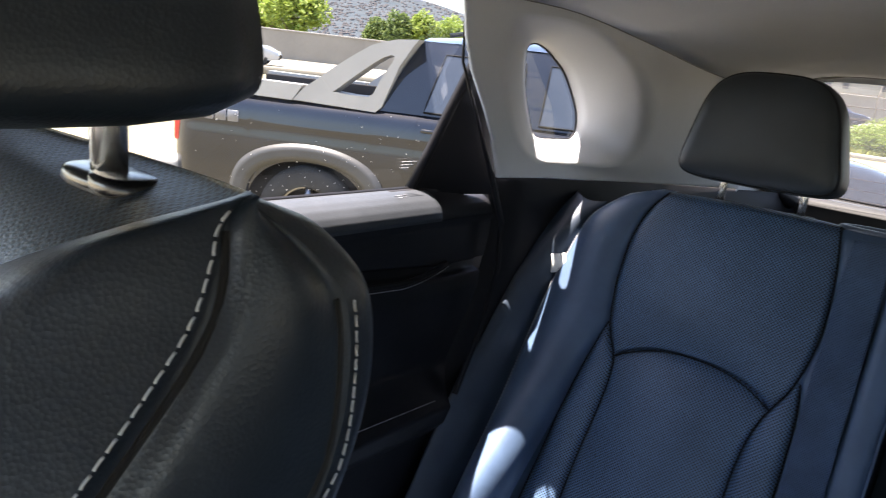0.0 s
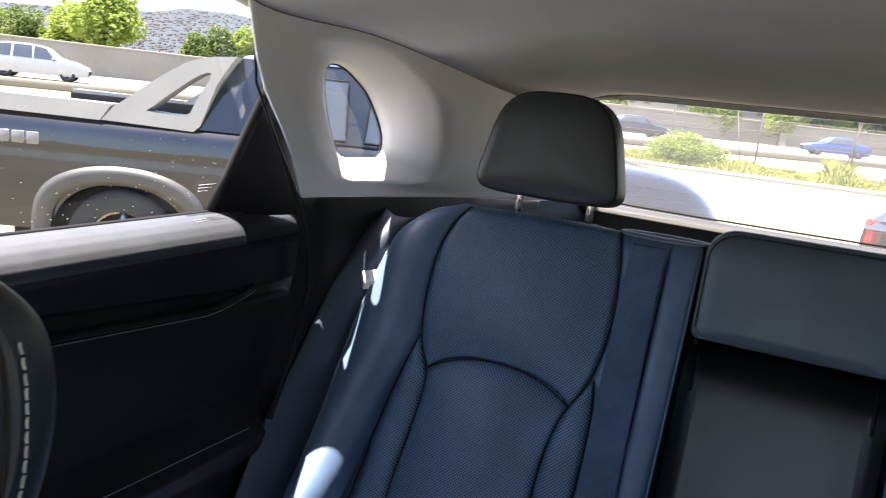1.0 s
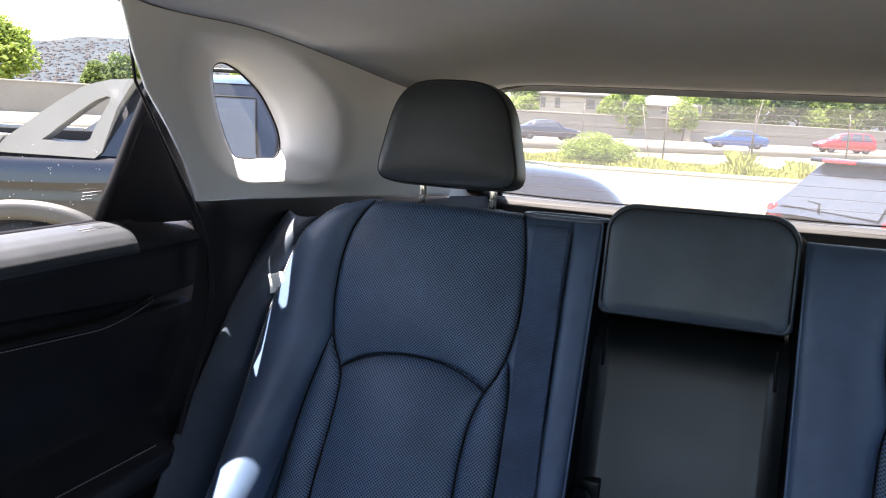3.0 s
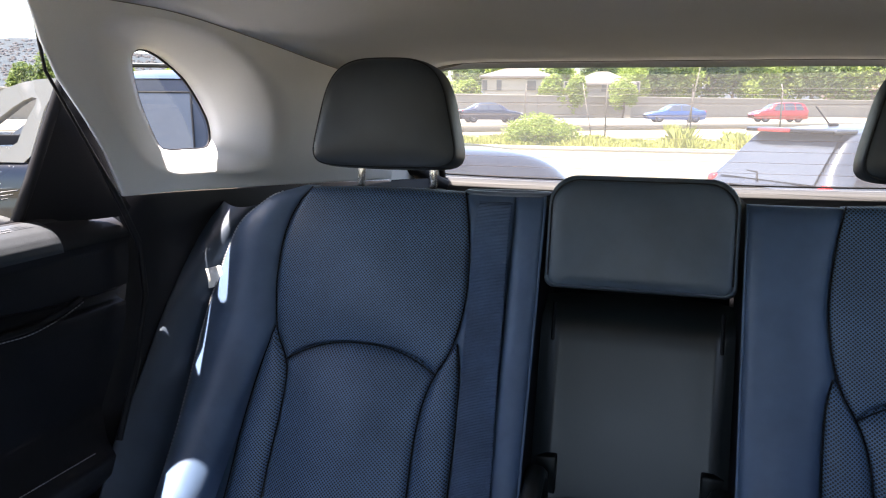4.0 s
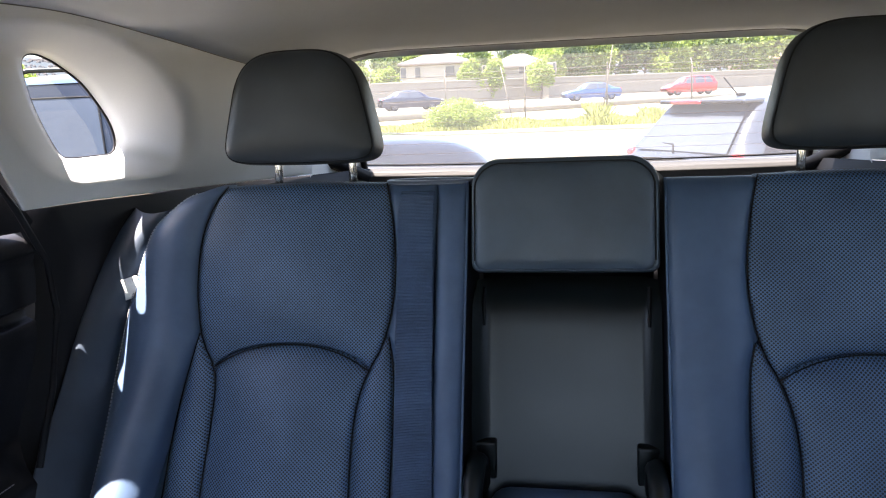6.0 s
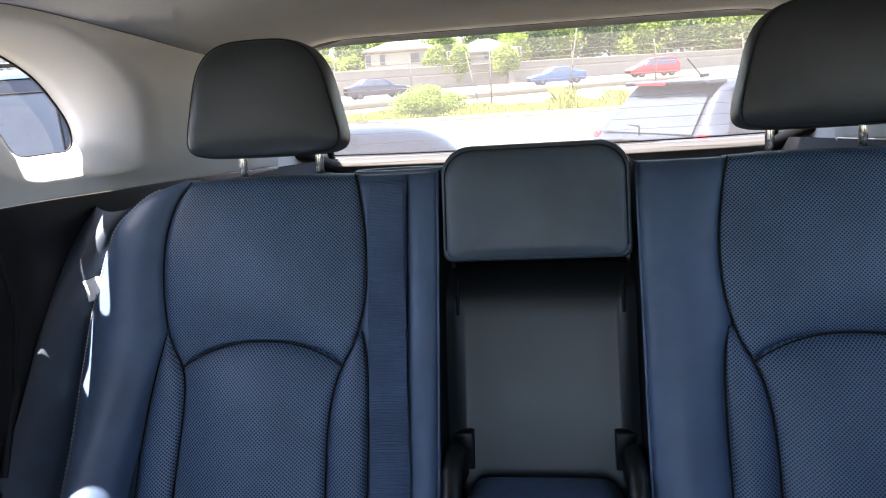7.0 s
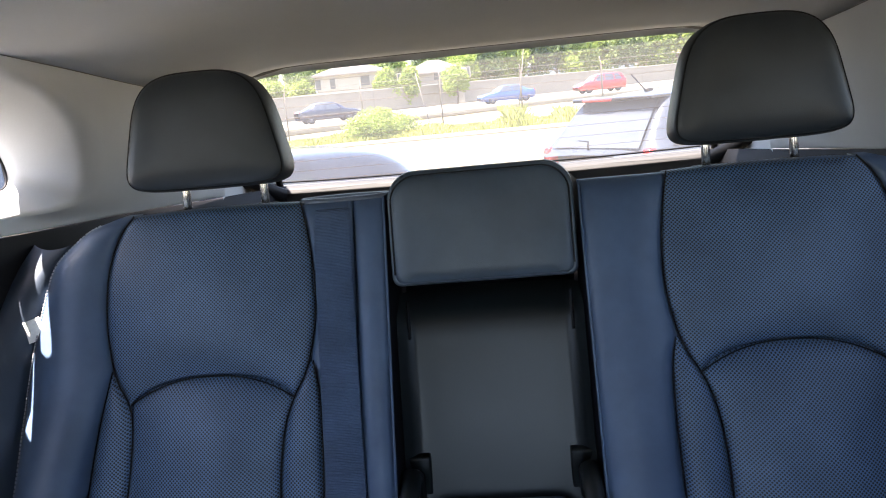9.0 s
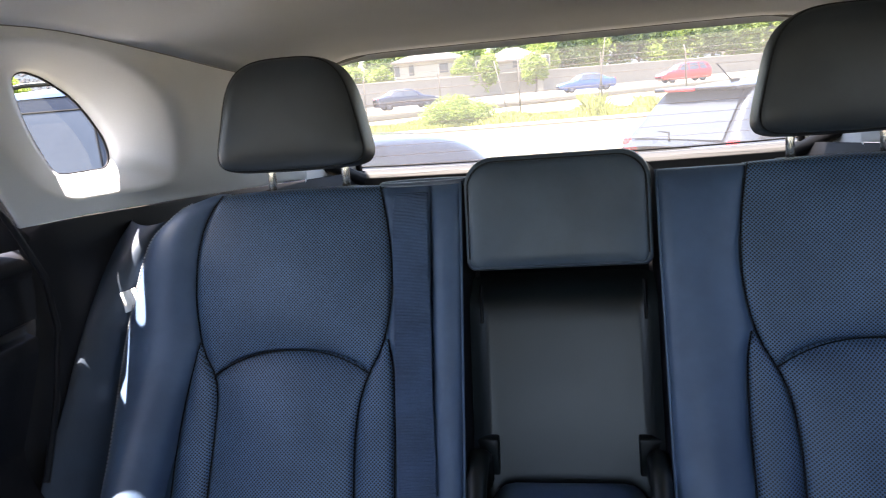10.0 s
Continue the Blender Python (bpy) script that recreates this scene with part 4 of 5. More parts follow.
BARK = surface("bark", (0.10, 0.08, 0.06), (0.2, 0.16, 0.12), 0.9, 3, 40, 0.6, 0.02)



def build_ground():
    def g(u, v):
        a = u * 2 * math.pi
        r = 3.0 * (1800 / 3.0) ** v if v > 0 else 0.0
        return (r * math.cos(a), r * math.sin(a), GROUND)
    ground = link("ground", sheet(g, 48, 24, True), LOT, None)
    tagged(ground, "pale sun-bleached concrete lot reaching out to the horizon", "ground", kind="structure")
    k = link("kerb", box((44, 0.18, 0.16), (-4, 29.0, GROUND + 0.08), 0.03, 2), plain("kerb_concrete", (0.33, 0.31, 0.27), 0.9), None)
    tagged(k, "low weathered concrete kerb along the lot", "kerb", kind="structure")
    v = link("verge", box((44, 5.2, 0.16), (-4, 31.7, GROUND + 0.07), 0.02, 1), GRASS, None)
    tagged(v, "dry grassy verge behind the kerb", "verge", kind="structure")
    # motorway on a low bank, and the wall along its far side
    d, n = Vector((0.70, 0.714, 0)).normalized(), Vector((0.714, -0.70, 0)).normalized()
    mid = -n * 66
    R = Matrix.Rotation(math.atan2(d.y, d.x), 3, "Z")
    road = link("road", box((420, 24, 0.42), mid + n * 12.4 + d * 60 + Vector((0, 0, GROUND + 0.21)), 0.05, 1, R), ROAD, None)
    tagged(road, "pale concrete motorway carriageway on a low bank", "road", kind="structure")
    wall = thing("wall_motorway", mid + Vector((0, 0, GROUND)), "long grey concrete wall along the motorway", "wall", kind="structure")
    part("barrier", box((420, 0.35, 2.55), mid + d * 60 + Vector((0, 0, GROUND + 0.1 + 1.275)), 0.03, 1, R), WALLC, wall, smooth=False)
    part("coping", box((420, 0.5, 0.14), mid + d * 60 + Vector((0, 0, GROUND + 2.70)), 0.03, 1, R), plain("coping_concrete", (0.30, 0.275, 0.235), 0.9), wall, smooth=False)
    for i in range(-8, 18):
        part("wall_joint", box((0.05, 0.03, 2.5), mid + d * (i * 12.0) + n * 0.18 + Vector((0, 0, GROUND + 1.33)), 0.005, 1, R), plain("joint_mastic", (0.19, 0.17, 0.145), 0.9), wall, smooth=False)


def polar(az, r, z=GROUND):
    return Vector((0.03 + r * math.sin(radians(az)), -0.08 + r * math.cos(radians(az)), z))


# ---- outdoors: pickup truck ----
PAINT = surface("dark_slate_paint", (0.007, 0.009, 0.015), (0.011, 0.014, 0.022), 0.10, 1.5, 60, 0.0, 0.001, 0.0, 0.35, 0.03)
FLARE = surface("taupe_flare_plastic", (0.042, 0.041, 0.039), (0.060, 0.058, 0.056), 0.5, 3, 200, 0.15, 0.001)
CLAD = surface("pale_cladding", (0.29, 0.28, 0.265), (0.36, 0.35, 0.33), 0.6, 3, 200, 0.15, 0.001)
TYRE = surface("tyre_rubber", (0.015, 0.015, 0.015), (0.03, 0.03, 0.03), 0.85, 8, 120, 0.3, 0.004)
# Rim metal darkened: the shade inside the wheel arch is put into its colour.
ALLOY = plain("alloy", (0.22, 0.22, 0.23), 0.35, 1.0)
DARKGLASS = surface("dark_car_glass", (0.036, 0.044, 0.058), (0.052, 0.062, 0.080), 0.05, 1, 30, 0.0, 0.001, 0.0, 0.5)
REDLENS = plain("red_lens", (0.55, 0.02, 0.02), 0.15, 0.0, 0.6)
LETTER = plain("silver_letters", (0.17, 0.17, 0.18), 0.4, 0.4)


def lpart(name, bm, mat, root, label="", smooth=True):
    ob = link(name, bm, mat, None, label, smooth)
    ob.parent = root
    return ob


def wheel(root, u, y, r, w, face):
    prof = [(0.60, -w / 2), (0.66, -w / 2 - 0.006), (0.90, -w / 2 - 0.002), (0.98, -w * 0.42), (1.0, -w * 0.3), (1.0, w * 0.3), (0.98, w * 0.42), (0.9, w / 2), (0.6, w / 2)]
    def ty(a, v):
        i = v * (len(prof) - 1)
        k = min(int(round(i)), len(prof) - 1)
        rr, yy = prof[k]
        return (u + r * rr * math.cos(2 * math.pi * a), y + yy, r + r * rr * math.sin(2 * math.pi * a))
    t = lpart("wheel", sheet(ty, 40, 8, True), TYRE, root, "black tyre on an alloy rim")
    f = y + face * w * 0.30
    bms = [tube([(u + 0.60 * r * math.cos(2 * math.pi * k / 32), f, r + 0.60 * r * math.sin(2 * math.pi * k / 32)) for k in range(32)], 0.022, 6, True)]
    for k in range(5):
        a = 2 * math.pi * k / 5 + 0.3
        bms.append(tube([(u, f, r), (u + 0.6 * r * math.cos(a), f + face * 0.01, r + 0.6 * r * math.sin(a))], 0.032, 6))
    bms.append(tube([(u, f - 0.03, r), (u, f + 0.03, r)], 0.06, 14))
    bms.append(tube([(u, y + 0.02, r), (u, y + 0.03, r)], 0.58 * r, 24))
    rim = join(*bms)
    ob = link("rim", rim, ALLOY, None, "five-spoke alloy rim")
    ob.parent = t


def extrude(poly, y0, y1, hole=None):
    """A slab from an outline in (u, z), between two depths, with an optional hole of as many points."""
    n = len(poly)
    vs = [(a, y, b) for y in (y0, y1) for a, b in poly]
    fs = [(i, (i + 1) % n, n + (i + 1) % n, n + i) for i in range(n)]
    if hole is None:
        fs += [tuple(range(n)), tuple(range(2 * n - 1, n - 1, -1))]
    else:
        vs += [(a, y, b) for y in (y0, y1) for a, b in hole]
        h = 2 * n
        fs += [(h + i, h + n + i, h + n + (i + 1) % n, h + (i + 1) % n) for i in range(n)]
        fs += [(i, h + i, h + (i + 1) % n, (i + 1) % n) for i in range(n)]
        fs += [(n + i, n + (i + 1) % n, h + n + (i + 1) % n, h + n + i) for i in range(n)]
    bm = raw(vs, fs)
    bmesh.ops.recalc_face_normals(bm, faces=bm.faces)
    return bm


def build_truck():
    root = thing("pickup_truck", (-4.27, 3.78, GROUND), "dark slate pickup truck with pale cladding and sloping bed sails", "pickup truck")
    root.rotation_euler = (0, 0, math.atan2(0.5, 0.87))
    W = 1.95
    def arch(u):
        q = (u + 0.17) / 0.50
        return 0.46 if abs(q) >= 1 else max(0.46, 0.40 + 0.43 * (1 - abs(q) ** 2.4) ** 0.5)
    FLANK = smooth_of([(0.40, 0.010), (0.50, 0.045), (0.70, 0.072), (0.85, 0.082), (0.95, 0.081), (1.055, 0.073), (1.075, 0.079), (1.10, 0.077), (1.18, 0.066), (1.225, 0.050), (1.285, 0.0)])
    for near in (True, False):
        y0 = 0.0 if near else W
        sg = 1 if near else -1
        def bedside(a, b):
            u = -1.28 + 1.90 * a
            z0 = arch(u)
            z = z0 + (1.285 - 0.02 * a - z0) * b
            endr = 0.10 * max(0.0, (-1.10 - u) / 0.18) ** 2
            return (u, y0 - sg * (FLANK(z) - 0.035) + sg * endr, z)
        lpart("bed_side", sheet(bedside, 80, 40), PAINT, root)
        # flare round the wheel arch
        def flare(a, b):
            t = a * math.pi
            ru, rz = 0.485 + 0.135 * b, 0.42 + 0.135 * b
            ca, sa = -math.cos(t), math.sin(t) ** 0.55
            return (-0.17 + ru * ca, y0 - sg * (0.046 + 0.034 * min(1.0, 5 * b, 5 * (1 - b))), 0.41 + rz * sa)
        lpart("arch_flare", sheet(flare, 48, 8), FLARE, root, "pale plastic wheel arch flare")
        cap = [(-1.27, 1.285), (-1.27, 1.40), (-0.26, 1.395), (-0.34, 1.275)]
        lpart("bed_rail", extrude(cap, y0 - sg * 0.012, y0 + sg * 0.16), CLAD, root, "pale bed rail cover", smooth=False)
        sail = [(-0.335, 1.278), (-0.26, 1.37), (-0.15, 1.455), (-0.03, 1.55), (0.10, 1.645), (0.23, 1.73), (0.32, 1.765), (0.42, 1.79), (0.58, 1.805), (0.545, 1.76), (0.45, 1.60), (0.415, 1.50), (0.38, 1.40), (0.345, 1.30), (0.30, 1.258), (0.0, 1.268)]
        hole = [(-0.03, 1.372), (0.02, 1.41), (0.07, 1.455), (0.12, 1.495), (0.20, 1.56), (0.27, 1.615), (0.33, 1.655), (0.385, 1.678), (0.412, 1.672), (0.40, 1.63), (0.37, 1.58), (0.34, 1.53), (0.305, 1.46), (0.275, 1.39), (0.24, 1.365), (0.10, 1.362)]
        lpart("sail_panel", extrude(sail, y0 - sg * 0.005, y0 + sg * 0.20, hole), CLAD, root, "pale sail panel with a slanting opening", smooth=False)
        # cab side
        def cabside(a, b):
            u = 0.31 + 3.0 * a
            z = 0.42 + 0.86 * b
            return (u, y0 - sg * (FLANK(z) - 0.037), z)
        lpart("cab_side", sheet(cabside, 30, 40), PAINT, root)
        def green(a, b):
            z = 1.275 + 0.53 * b
            u0, u1 = 0.30 + 0.27 * b, 3.0 - 0.95 * b
            return (u0 + (u1 - u0) * a, y0 + sg * (0.01 + 0.16 * b + 0.04 * b ** 3), z)
        lpart("cab_pillars", sheet(green, 24, 10), PAINT, root)
        for lo, hi in ((0.66, 1.37), (1.50, 2.45)):
            def win(a, b):
                z = 1.30 + 0.42 * b
                ua, ub = lo + (0.10 * b if lo < 1 else 0.03 * b), hi - (0.02 * b if lo < 1 else 0.40 * b)
                k = (z - 1.275) / 0.53
                return (ua + (ub - ua) * a, y0 + sg * (0.005 + 0.16 * k + 0.04 * k ** 3) - sg * 0.006, z)
            g = lpart("side_window", sheet(win, 6, 6), DARKGLASS, root, "dark tinted side window")
            rim_pts = [win(k / 8, 0) for k in range(9)] + [win(1, k / 8) for k in range(1, 9)] + [win(1 - k / 8, 1) for k in range(1, 9)] + [win(0, 1 - k / 8) for k in range(1, 8)]
            fr = link("window_frame", tube(rim_pts, 0.007, 6, True), BLACK, None)
            fr.parent = g
            h = lpart("door_handle", box((0.16, 0.03, 0.03), (lo + 0.08, y0 - sg * 0.05, 1.17), 0.012, 2), PAINT, root)
        def fender(a, b):
            u = 3.29 + 1.0 * a
            z = 0.45 + (0.62 - 0.10 * a ** 2) * b
            return (u, y0 - sg * 0.02 + sg * 0.10 * a ** 4, z)
        lpart("front_wing", sheet(fender, 16, 10), PAINT, root)
        lpart("tail_light", box((0.10, 0.16, 0.42), (-1.25, y0 + sg * 0.10, 1.07), 0.03, 2), REDLENS, root, "red tail light")
        for u in (-0.17, 3.55):
            wheel(root, u, y0 + sg * 0.10, 0.40, 0.27, -sg)
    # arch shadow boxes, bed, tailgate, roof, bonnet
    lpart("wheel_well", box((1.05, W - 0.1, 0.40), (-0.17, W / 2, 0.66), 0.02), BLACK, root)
    lpart("chassis", box((5.2, W - 0.25, 0.2), (1.6, W / 2, 0.46), 0.03), BLACK, root)
    lpart("bed_floor", box((1.85, W - 0.1, 0.05), (-0.32, W / 2, 0.98), 0.01), BLACK, root)
    lpart("bed_inner_wall", box((1.62, 0.05, 0.40), (-0.46, W - 0.19, 1.175), 0.01), BLACK, root, "black inner wall of the bed")
    lpart("bed_liner", box((0.05, W - 0.2, 0.36), (0.34, W / 2, 1.14), 0.01), BLACK, root)
    lpart("tailgate", box((0.07, W - 0.26, 0.58), (-1.26, W / 2, 1.03), 0.02, 2), PAINT, root)
    lpart("rear_bumper", box((0.22, W - 0.04, 0.20), (-1.36, W / 2, 0.62), 0.05, 3), CLAD, root, "pale rear bumper")
    lpart("front_bumper", box((0.25, W - 0.20, 0.30), (4.22, W / 2, 0.58), 0.08, 3), CLAD, root, "pale front bumper")
    def roof(a, b):
        s = 2 * b - 1
        u = 0.56 + 1.52 * a
        return (u, W / 2 + (W / 2 - 0.205) * s, 1.80 + 0.085 * (1 - abs(s) ** 2.5) * (0.6 + 0.4 * math.sin(a * math.pi)) + 0.015 * math.sin(a * math.pi))
    lpart("roof", sheet(roof, 14, 20), PAINT, root)
    for sgn2 in (0.28, W - 0.28):
        lpart("roof_bar", tube([(0.75, sgn2, 1.865), (0.95, sgn2, 1.905), (1.75, sgn2, 1.905), (1.95, sgn2, 1.865)], 0.018, 8), SATIN, root)
    def screen(a, b):
        return (3.0 - 0.93 * b, W / 2 + (W / 2 - 0.05 - 0.16 * b) * (2 * a - 1), 1.27 + 0.54 * b + 0.03 * (1 - (2 * a - 1) ** 2))
    lpart("windscreen", sheet(screen, 10, 6), DARKGLASS, root)
    def rearscreen(a, b):
        return (0.32 + 0.25 * b, W / 2 + (W / 2 - 0.12 - 0.10 * b) * (2 * a - 1), 1.27 + 0.54 * b)
    lpart("rear_screen", sheet(rearscreen, 10, 6), DARKGLASS, root)
    def bonnet(a, b):
        s = 2 * b - 1
        u = 2.9 + 1.42 * a
        z = 1.285 - 0.045 * a - 0.30 * a ** 7
        return (u, W / 2 + (W / 2 + 0.01 - 0.14 * a ** 5) * s, z + 0.05 * (1 - abs(s) ** 3) - 0.20 * abs(s) ** 9)
    lpart("bonnet", sheet(bonnet, 18, 24), PAINT, root)
    lpart("grille", box((0.08, W - 0.4, 0.28), (4.24, W / 2, 0.84), 0.03, 2), CLAD, root)
    # side lettering as plain bars
    x = -1.11
    for wd in (0.085, 0.075, 0.085, 0.085):
        lpart("letter_bar", box((wd, 0.006, 0.085), (x + wd / 2, -0.046, 1.108), 0.003, 1), LETTER, root)
        x += wd + 0.014


# ---- outdoors: hatchback ----
def build_hatch():
    root = thing("hatchback_car", (0.84, 7.55, GROUND), "silver-blue hatchback car with rear spoiler, parked on the lot", "car")
    root.rotation_euler = (0, 0, math.atan2(0.60, 0.80))
    body = surface("silver_blue_paint", (0.040, 0.048, 0.064), (0.053, 0.062, 0.080), 0.30, 1.5, 60, 0.02, 0.001, 0.1, 0.3)
    tint = surface("tinted_glass", (0.012, 0.012, 0.016), (0.018, 0.018, 0.023), 0.12, 1, 30, 0.0, 0.001, spec=0.25)
    # stations: u, bottom, shoulder, top, half width, top half width
    st = [(0.0, 0.45, 0.90, 0.92, 0.70, 0.66), (0.05, 0.32, 0.95, 0.97, 0.76, 0.70), (0.25, 0.25, 0.96, 1.20, 0.79, 0.62), (0.45, 0.25, 0.96, 1.40, 0.80, 0.56), (0.62, 0.25, 0.955, 1.455, 0.81, 0.55), (1.2, 0.24, 0.94, 1.49, 0.82, 0.56),
          (1.9, 0.24, 0.92, 1.475, 0.82, 0.56), (2.4, 0.24, 0.91, 1.30, 0.82, 0.60), (2.85, 0.24, 0.91, 0.98, 0.82, 0.66), (3.4, 0.25, 0.86, 0.90, 0.80, 0.62), (3.8, 0.30, 0.74, 0.76, 0.74, 0.55), (3.9, 0.36, 0.6, 0.62, 0.66, 0.5)]
    fu = [smooth_of([(a[0], a[k]) for a in st]) for k in range(1, 6)]
    def hull(a, b):
        u = 3.9 * a
        lo, sh, tp, w, wt = (f(u) for f in fu)
        s = 2 * b - 1
        sg, q = (1 if s >= 0 else -1), abs(s)
        if q < 0.4:
            y, z = wt * q / 0.4, tp - 0.03 * (q / 0.4) ** 2.5
        elif q < 0.62:
            t = (q - 0.4) / 0.22
            y, z = wt + (w - wt) * t ** 0.85, tp - 0.03 - (tp - 0.03 - sh) * t
        else:
            t = (q - 0.62) / 0.38
            y, z = w + 0.03 * math.sin(t * math.pi) - 0.05 * t ** 3, sh - (sh - lo) * t
        return (u, -sg * y, z)
    lpart("body", sheet(hull, 64, 60), body, root)
    for sg in (1, -1):
        for u0, u1, u2, u3 in ((0.30, 0.56, 1.30, 1.32), (1.36, 1.40, 2.28, 2.00)):
            def win(a, b):
                u = (u0 + (u2 - u0) * a) * (1 - b) + (u1 + (u3 - u1) * a) * b
                lo, sh, tp, w, wt = (f(u) for f in fu)
                z = sh + 0.02 + (tp - 0.10 - sh) * b
                t = (tp - 0.03 - z) / max(0.05, (tp - 0.03 - sh))
                return (u, sg * (wt + (w - wt) * max(0.0, t) ** 0.85 + 0.008), z)
            lpart("side_window", sheet(win, 8, 8), tint, root, "dark side window")
        lpart("tail_lamp", box((0.14, 0.12, 0.26), (0.10, sg * 0.70, 0.86), 0.04, 3), REDLENS, root, "red tail lamp")
        for u in (0.62, 3.12):
            wheel(root, u, sg * 0.74, 0.30, 0.19, sg)
    def rg(a, b):
        s = 2 * a - 1
        u = 0.06 + 0.40 * b
        lo, sh, tp, w, wt = (f(u) for f in fu)
        return (u - 0.012, -s * (0.60 - 0.10 * b), tp + 0.006)
    g = lpart("rear_screen", sheet(rg, 12, 10), surface("pale_rear_glass", (0.05, 0.058, 0.072), (0.07, 0.08, 0.095), 0.05, 1, 30, 0, 0.001, 0, 0.2), root, "rear screen reflecting the sky")
    wp = link("rear_wiper", tube([(0.03, 0.05, 0.975), (0.10, 0.12, 1.04), (0.12, 0.38, 1.05)], 0.012, 6), BLACK, None)
    wp.parent = g
    lpart("spoiler", box((0.26, 1.10, 0.035), (0.44, 0, 1.440), 0.014, 3), body, root)
    lpart("spoiler_edge", box((0.03, 1.06, 0.03), (0.305, 0, 1.432), 0.010, 2), BLACK, root)
    lpart("brake_light", box((0.03, 0.40, 0.032), (0.292, 0.16, 1.434), 0.010, 2), REDLENS, root, "red high brake light")
    lpart("aerial", tube([(0.85, 0, 1.47), (0.80, 0, 1.50), (0.62, 0, 1.66)], 0.008, 6), BLACK, root)
    lpart("aerial_base", box((0.10, 0.05, 0.035), (0.86, 0, 1.485), 0.014, 2), BLACK, root)
    lpart("rear_bumper", box((0.20, 1.52, 0.26), (0.06, 0, 0.52), 0.08, 3), body, root)


# ---- outdoors: vehicles on the motorway ----
SEDAN = [(0, .40, .82, .84, .70, .60), (.08, .28, .92, .95, .80, .68), (.55, .22, .93, 1.02, .88, .66), (.95, .22, .93, 1.20, .90, .60), (1.35, .22, .92, 1.40, .90, .58), (2.0, .22, .91, 1.45, .90, .58),
         (2.7, .22, .90, 1.42, .90, .58), (3.2, .22, .90, 1.18, .90, .62), (3.55, .22, .88, .95, .90, .68), (4.2, .24, .80, .84, .86, .66), (4.62, .32, .66, .70, .78, .60), (4.7, .42, .56, .58, .70, .55)]
ESTATE = [(0, .45, .95, .97, .74, .66), (.06, .32, 1.0, 1.10, .84, .68), (.25, .26, 1.0, 1.45, .90, .62), (.5, .26, 1.0, 1.62, .92, .60), (1.2, .25, .99, 1.68, .93, .60), (2.2, .25, .98, 1.66, .93, .60),
          (2.85, .25, .97, 1.50, .93, .62), (3.45, .25, .96, 1.10, .92, .68), (3.95, .27, .93, 1.00, .90, .68), (4.45, .34, .72, .76, .82, .62), (4.55, .45, .60, .62, .74, .58)]


def road_car(at, heading, st, panes, paint, label, tall):
    """A car from hull stations (along, bottom, shoulder, top, half width, roof half width)."""
    root = thing("car", at, label, "car", "cars on the motorway")
    root.rotation_euler = (0, 0, radians(90 - heading))
    fu = [smooth_of([(a[0], a[k]) for a in st]) for k in range(1, 6)]
    length = st[-1][0]

    def side(u, z):
        lo, sh, tp, w, wt = (f(u) for f in fu)
        t = (tp - 0.03 - z) / max(0.05, tp - 0.03 - sh)
        return wt + (w - wt) * max(0.0, min(1.0, t)) ** 0.85

    def hull(a, b):
        u = length * a
        lo, sh, tp, w, wt = (f(u) for f in fu)
        q = abs(2 * b - 1)
        sg = 1 if b >= 0.5 else -1
        if q < 0.4:
            y, z = wt * q / 0.4, tp - 0.03 * (q / 0.4) ** 2.5
        elif q < 0.62:
            z = tp - 0.03 - (tp - 0.03 - sh) * (q - 0.4) / 0.22
            y = side(u, z)
        else:
            t = (q - 0.62) / 0.38
            y, z = w + 0.03 * math.sin(t * math.pi) - 0.05 * t ** 3, sh - (sh - lo) * t
        return (u, -sg * y, z)
    lpart("body", sheet(hull, 60, 50), paint, root)
    for sg in (1, -1):
        for u0, u1, u2, u3 in panes:
            def win(a, b):
                u = (u0 + (u2 - u0) * a) * (1 - b) + (u1 + (u3 - u1) * a) * b
                sh, tp = fu[1](u), fu[2](u)
                z = sh + 0.02 + (tp - 0.09 - sh) * b
                return (u, sg * (side(u, z) + 0.010), z)
            lpart("side_window", sheet(win, 8, 6), DARKGLASS, root, "dark side window")
        lpart("tail_lamp", box((0.12, 0.20, 0.14), (0.09, sg * (fu[3](0.09) - 0.10), fu[1](0.1) - 0.06), 0.03, 2), REDLENS, root, "red tail lamp")
        lpart("head_lamp", box((0.16, 0.26, 0.10), (length - 0.16, sg * (fu[3](length - 0.16) - 0.16), fu[1](length - 0.16) - 0.02), 0.03, 2), plain("lamp_glass", (0.55, 0.55, 0.55), 0.1), root, "clear head lamp")
        lpart("mirror", box((0.10, 0.16, 0.11), (length * 0.655, sg * 0.98, fu[1](length * 0.655) + 0.07), 0.03, 2), paint, root)
        for u in (length * 0.185, length * 0.79):
            wheel(root, u, sg * 0.80, tall, 0.20, sg)
    for ua, ub, nm in ((st[2][0], st[4][0] - 0.05, "rear_screen"), (length * 0.60, length * 0.745, "windscreen")):
        def glass(a, b):
            u = ua + (ub - ua) * b
            return (u, (2 * a - 1) * (fu[4](u) - 0.04), fu[2](u) + 0.012 - 0.03 * abs(2 * a - 1) ** 2.5)
        lpart(nm, sheet(glass, 10, 8), DARKGLASS, root, "dark screen glass")
    return root


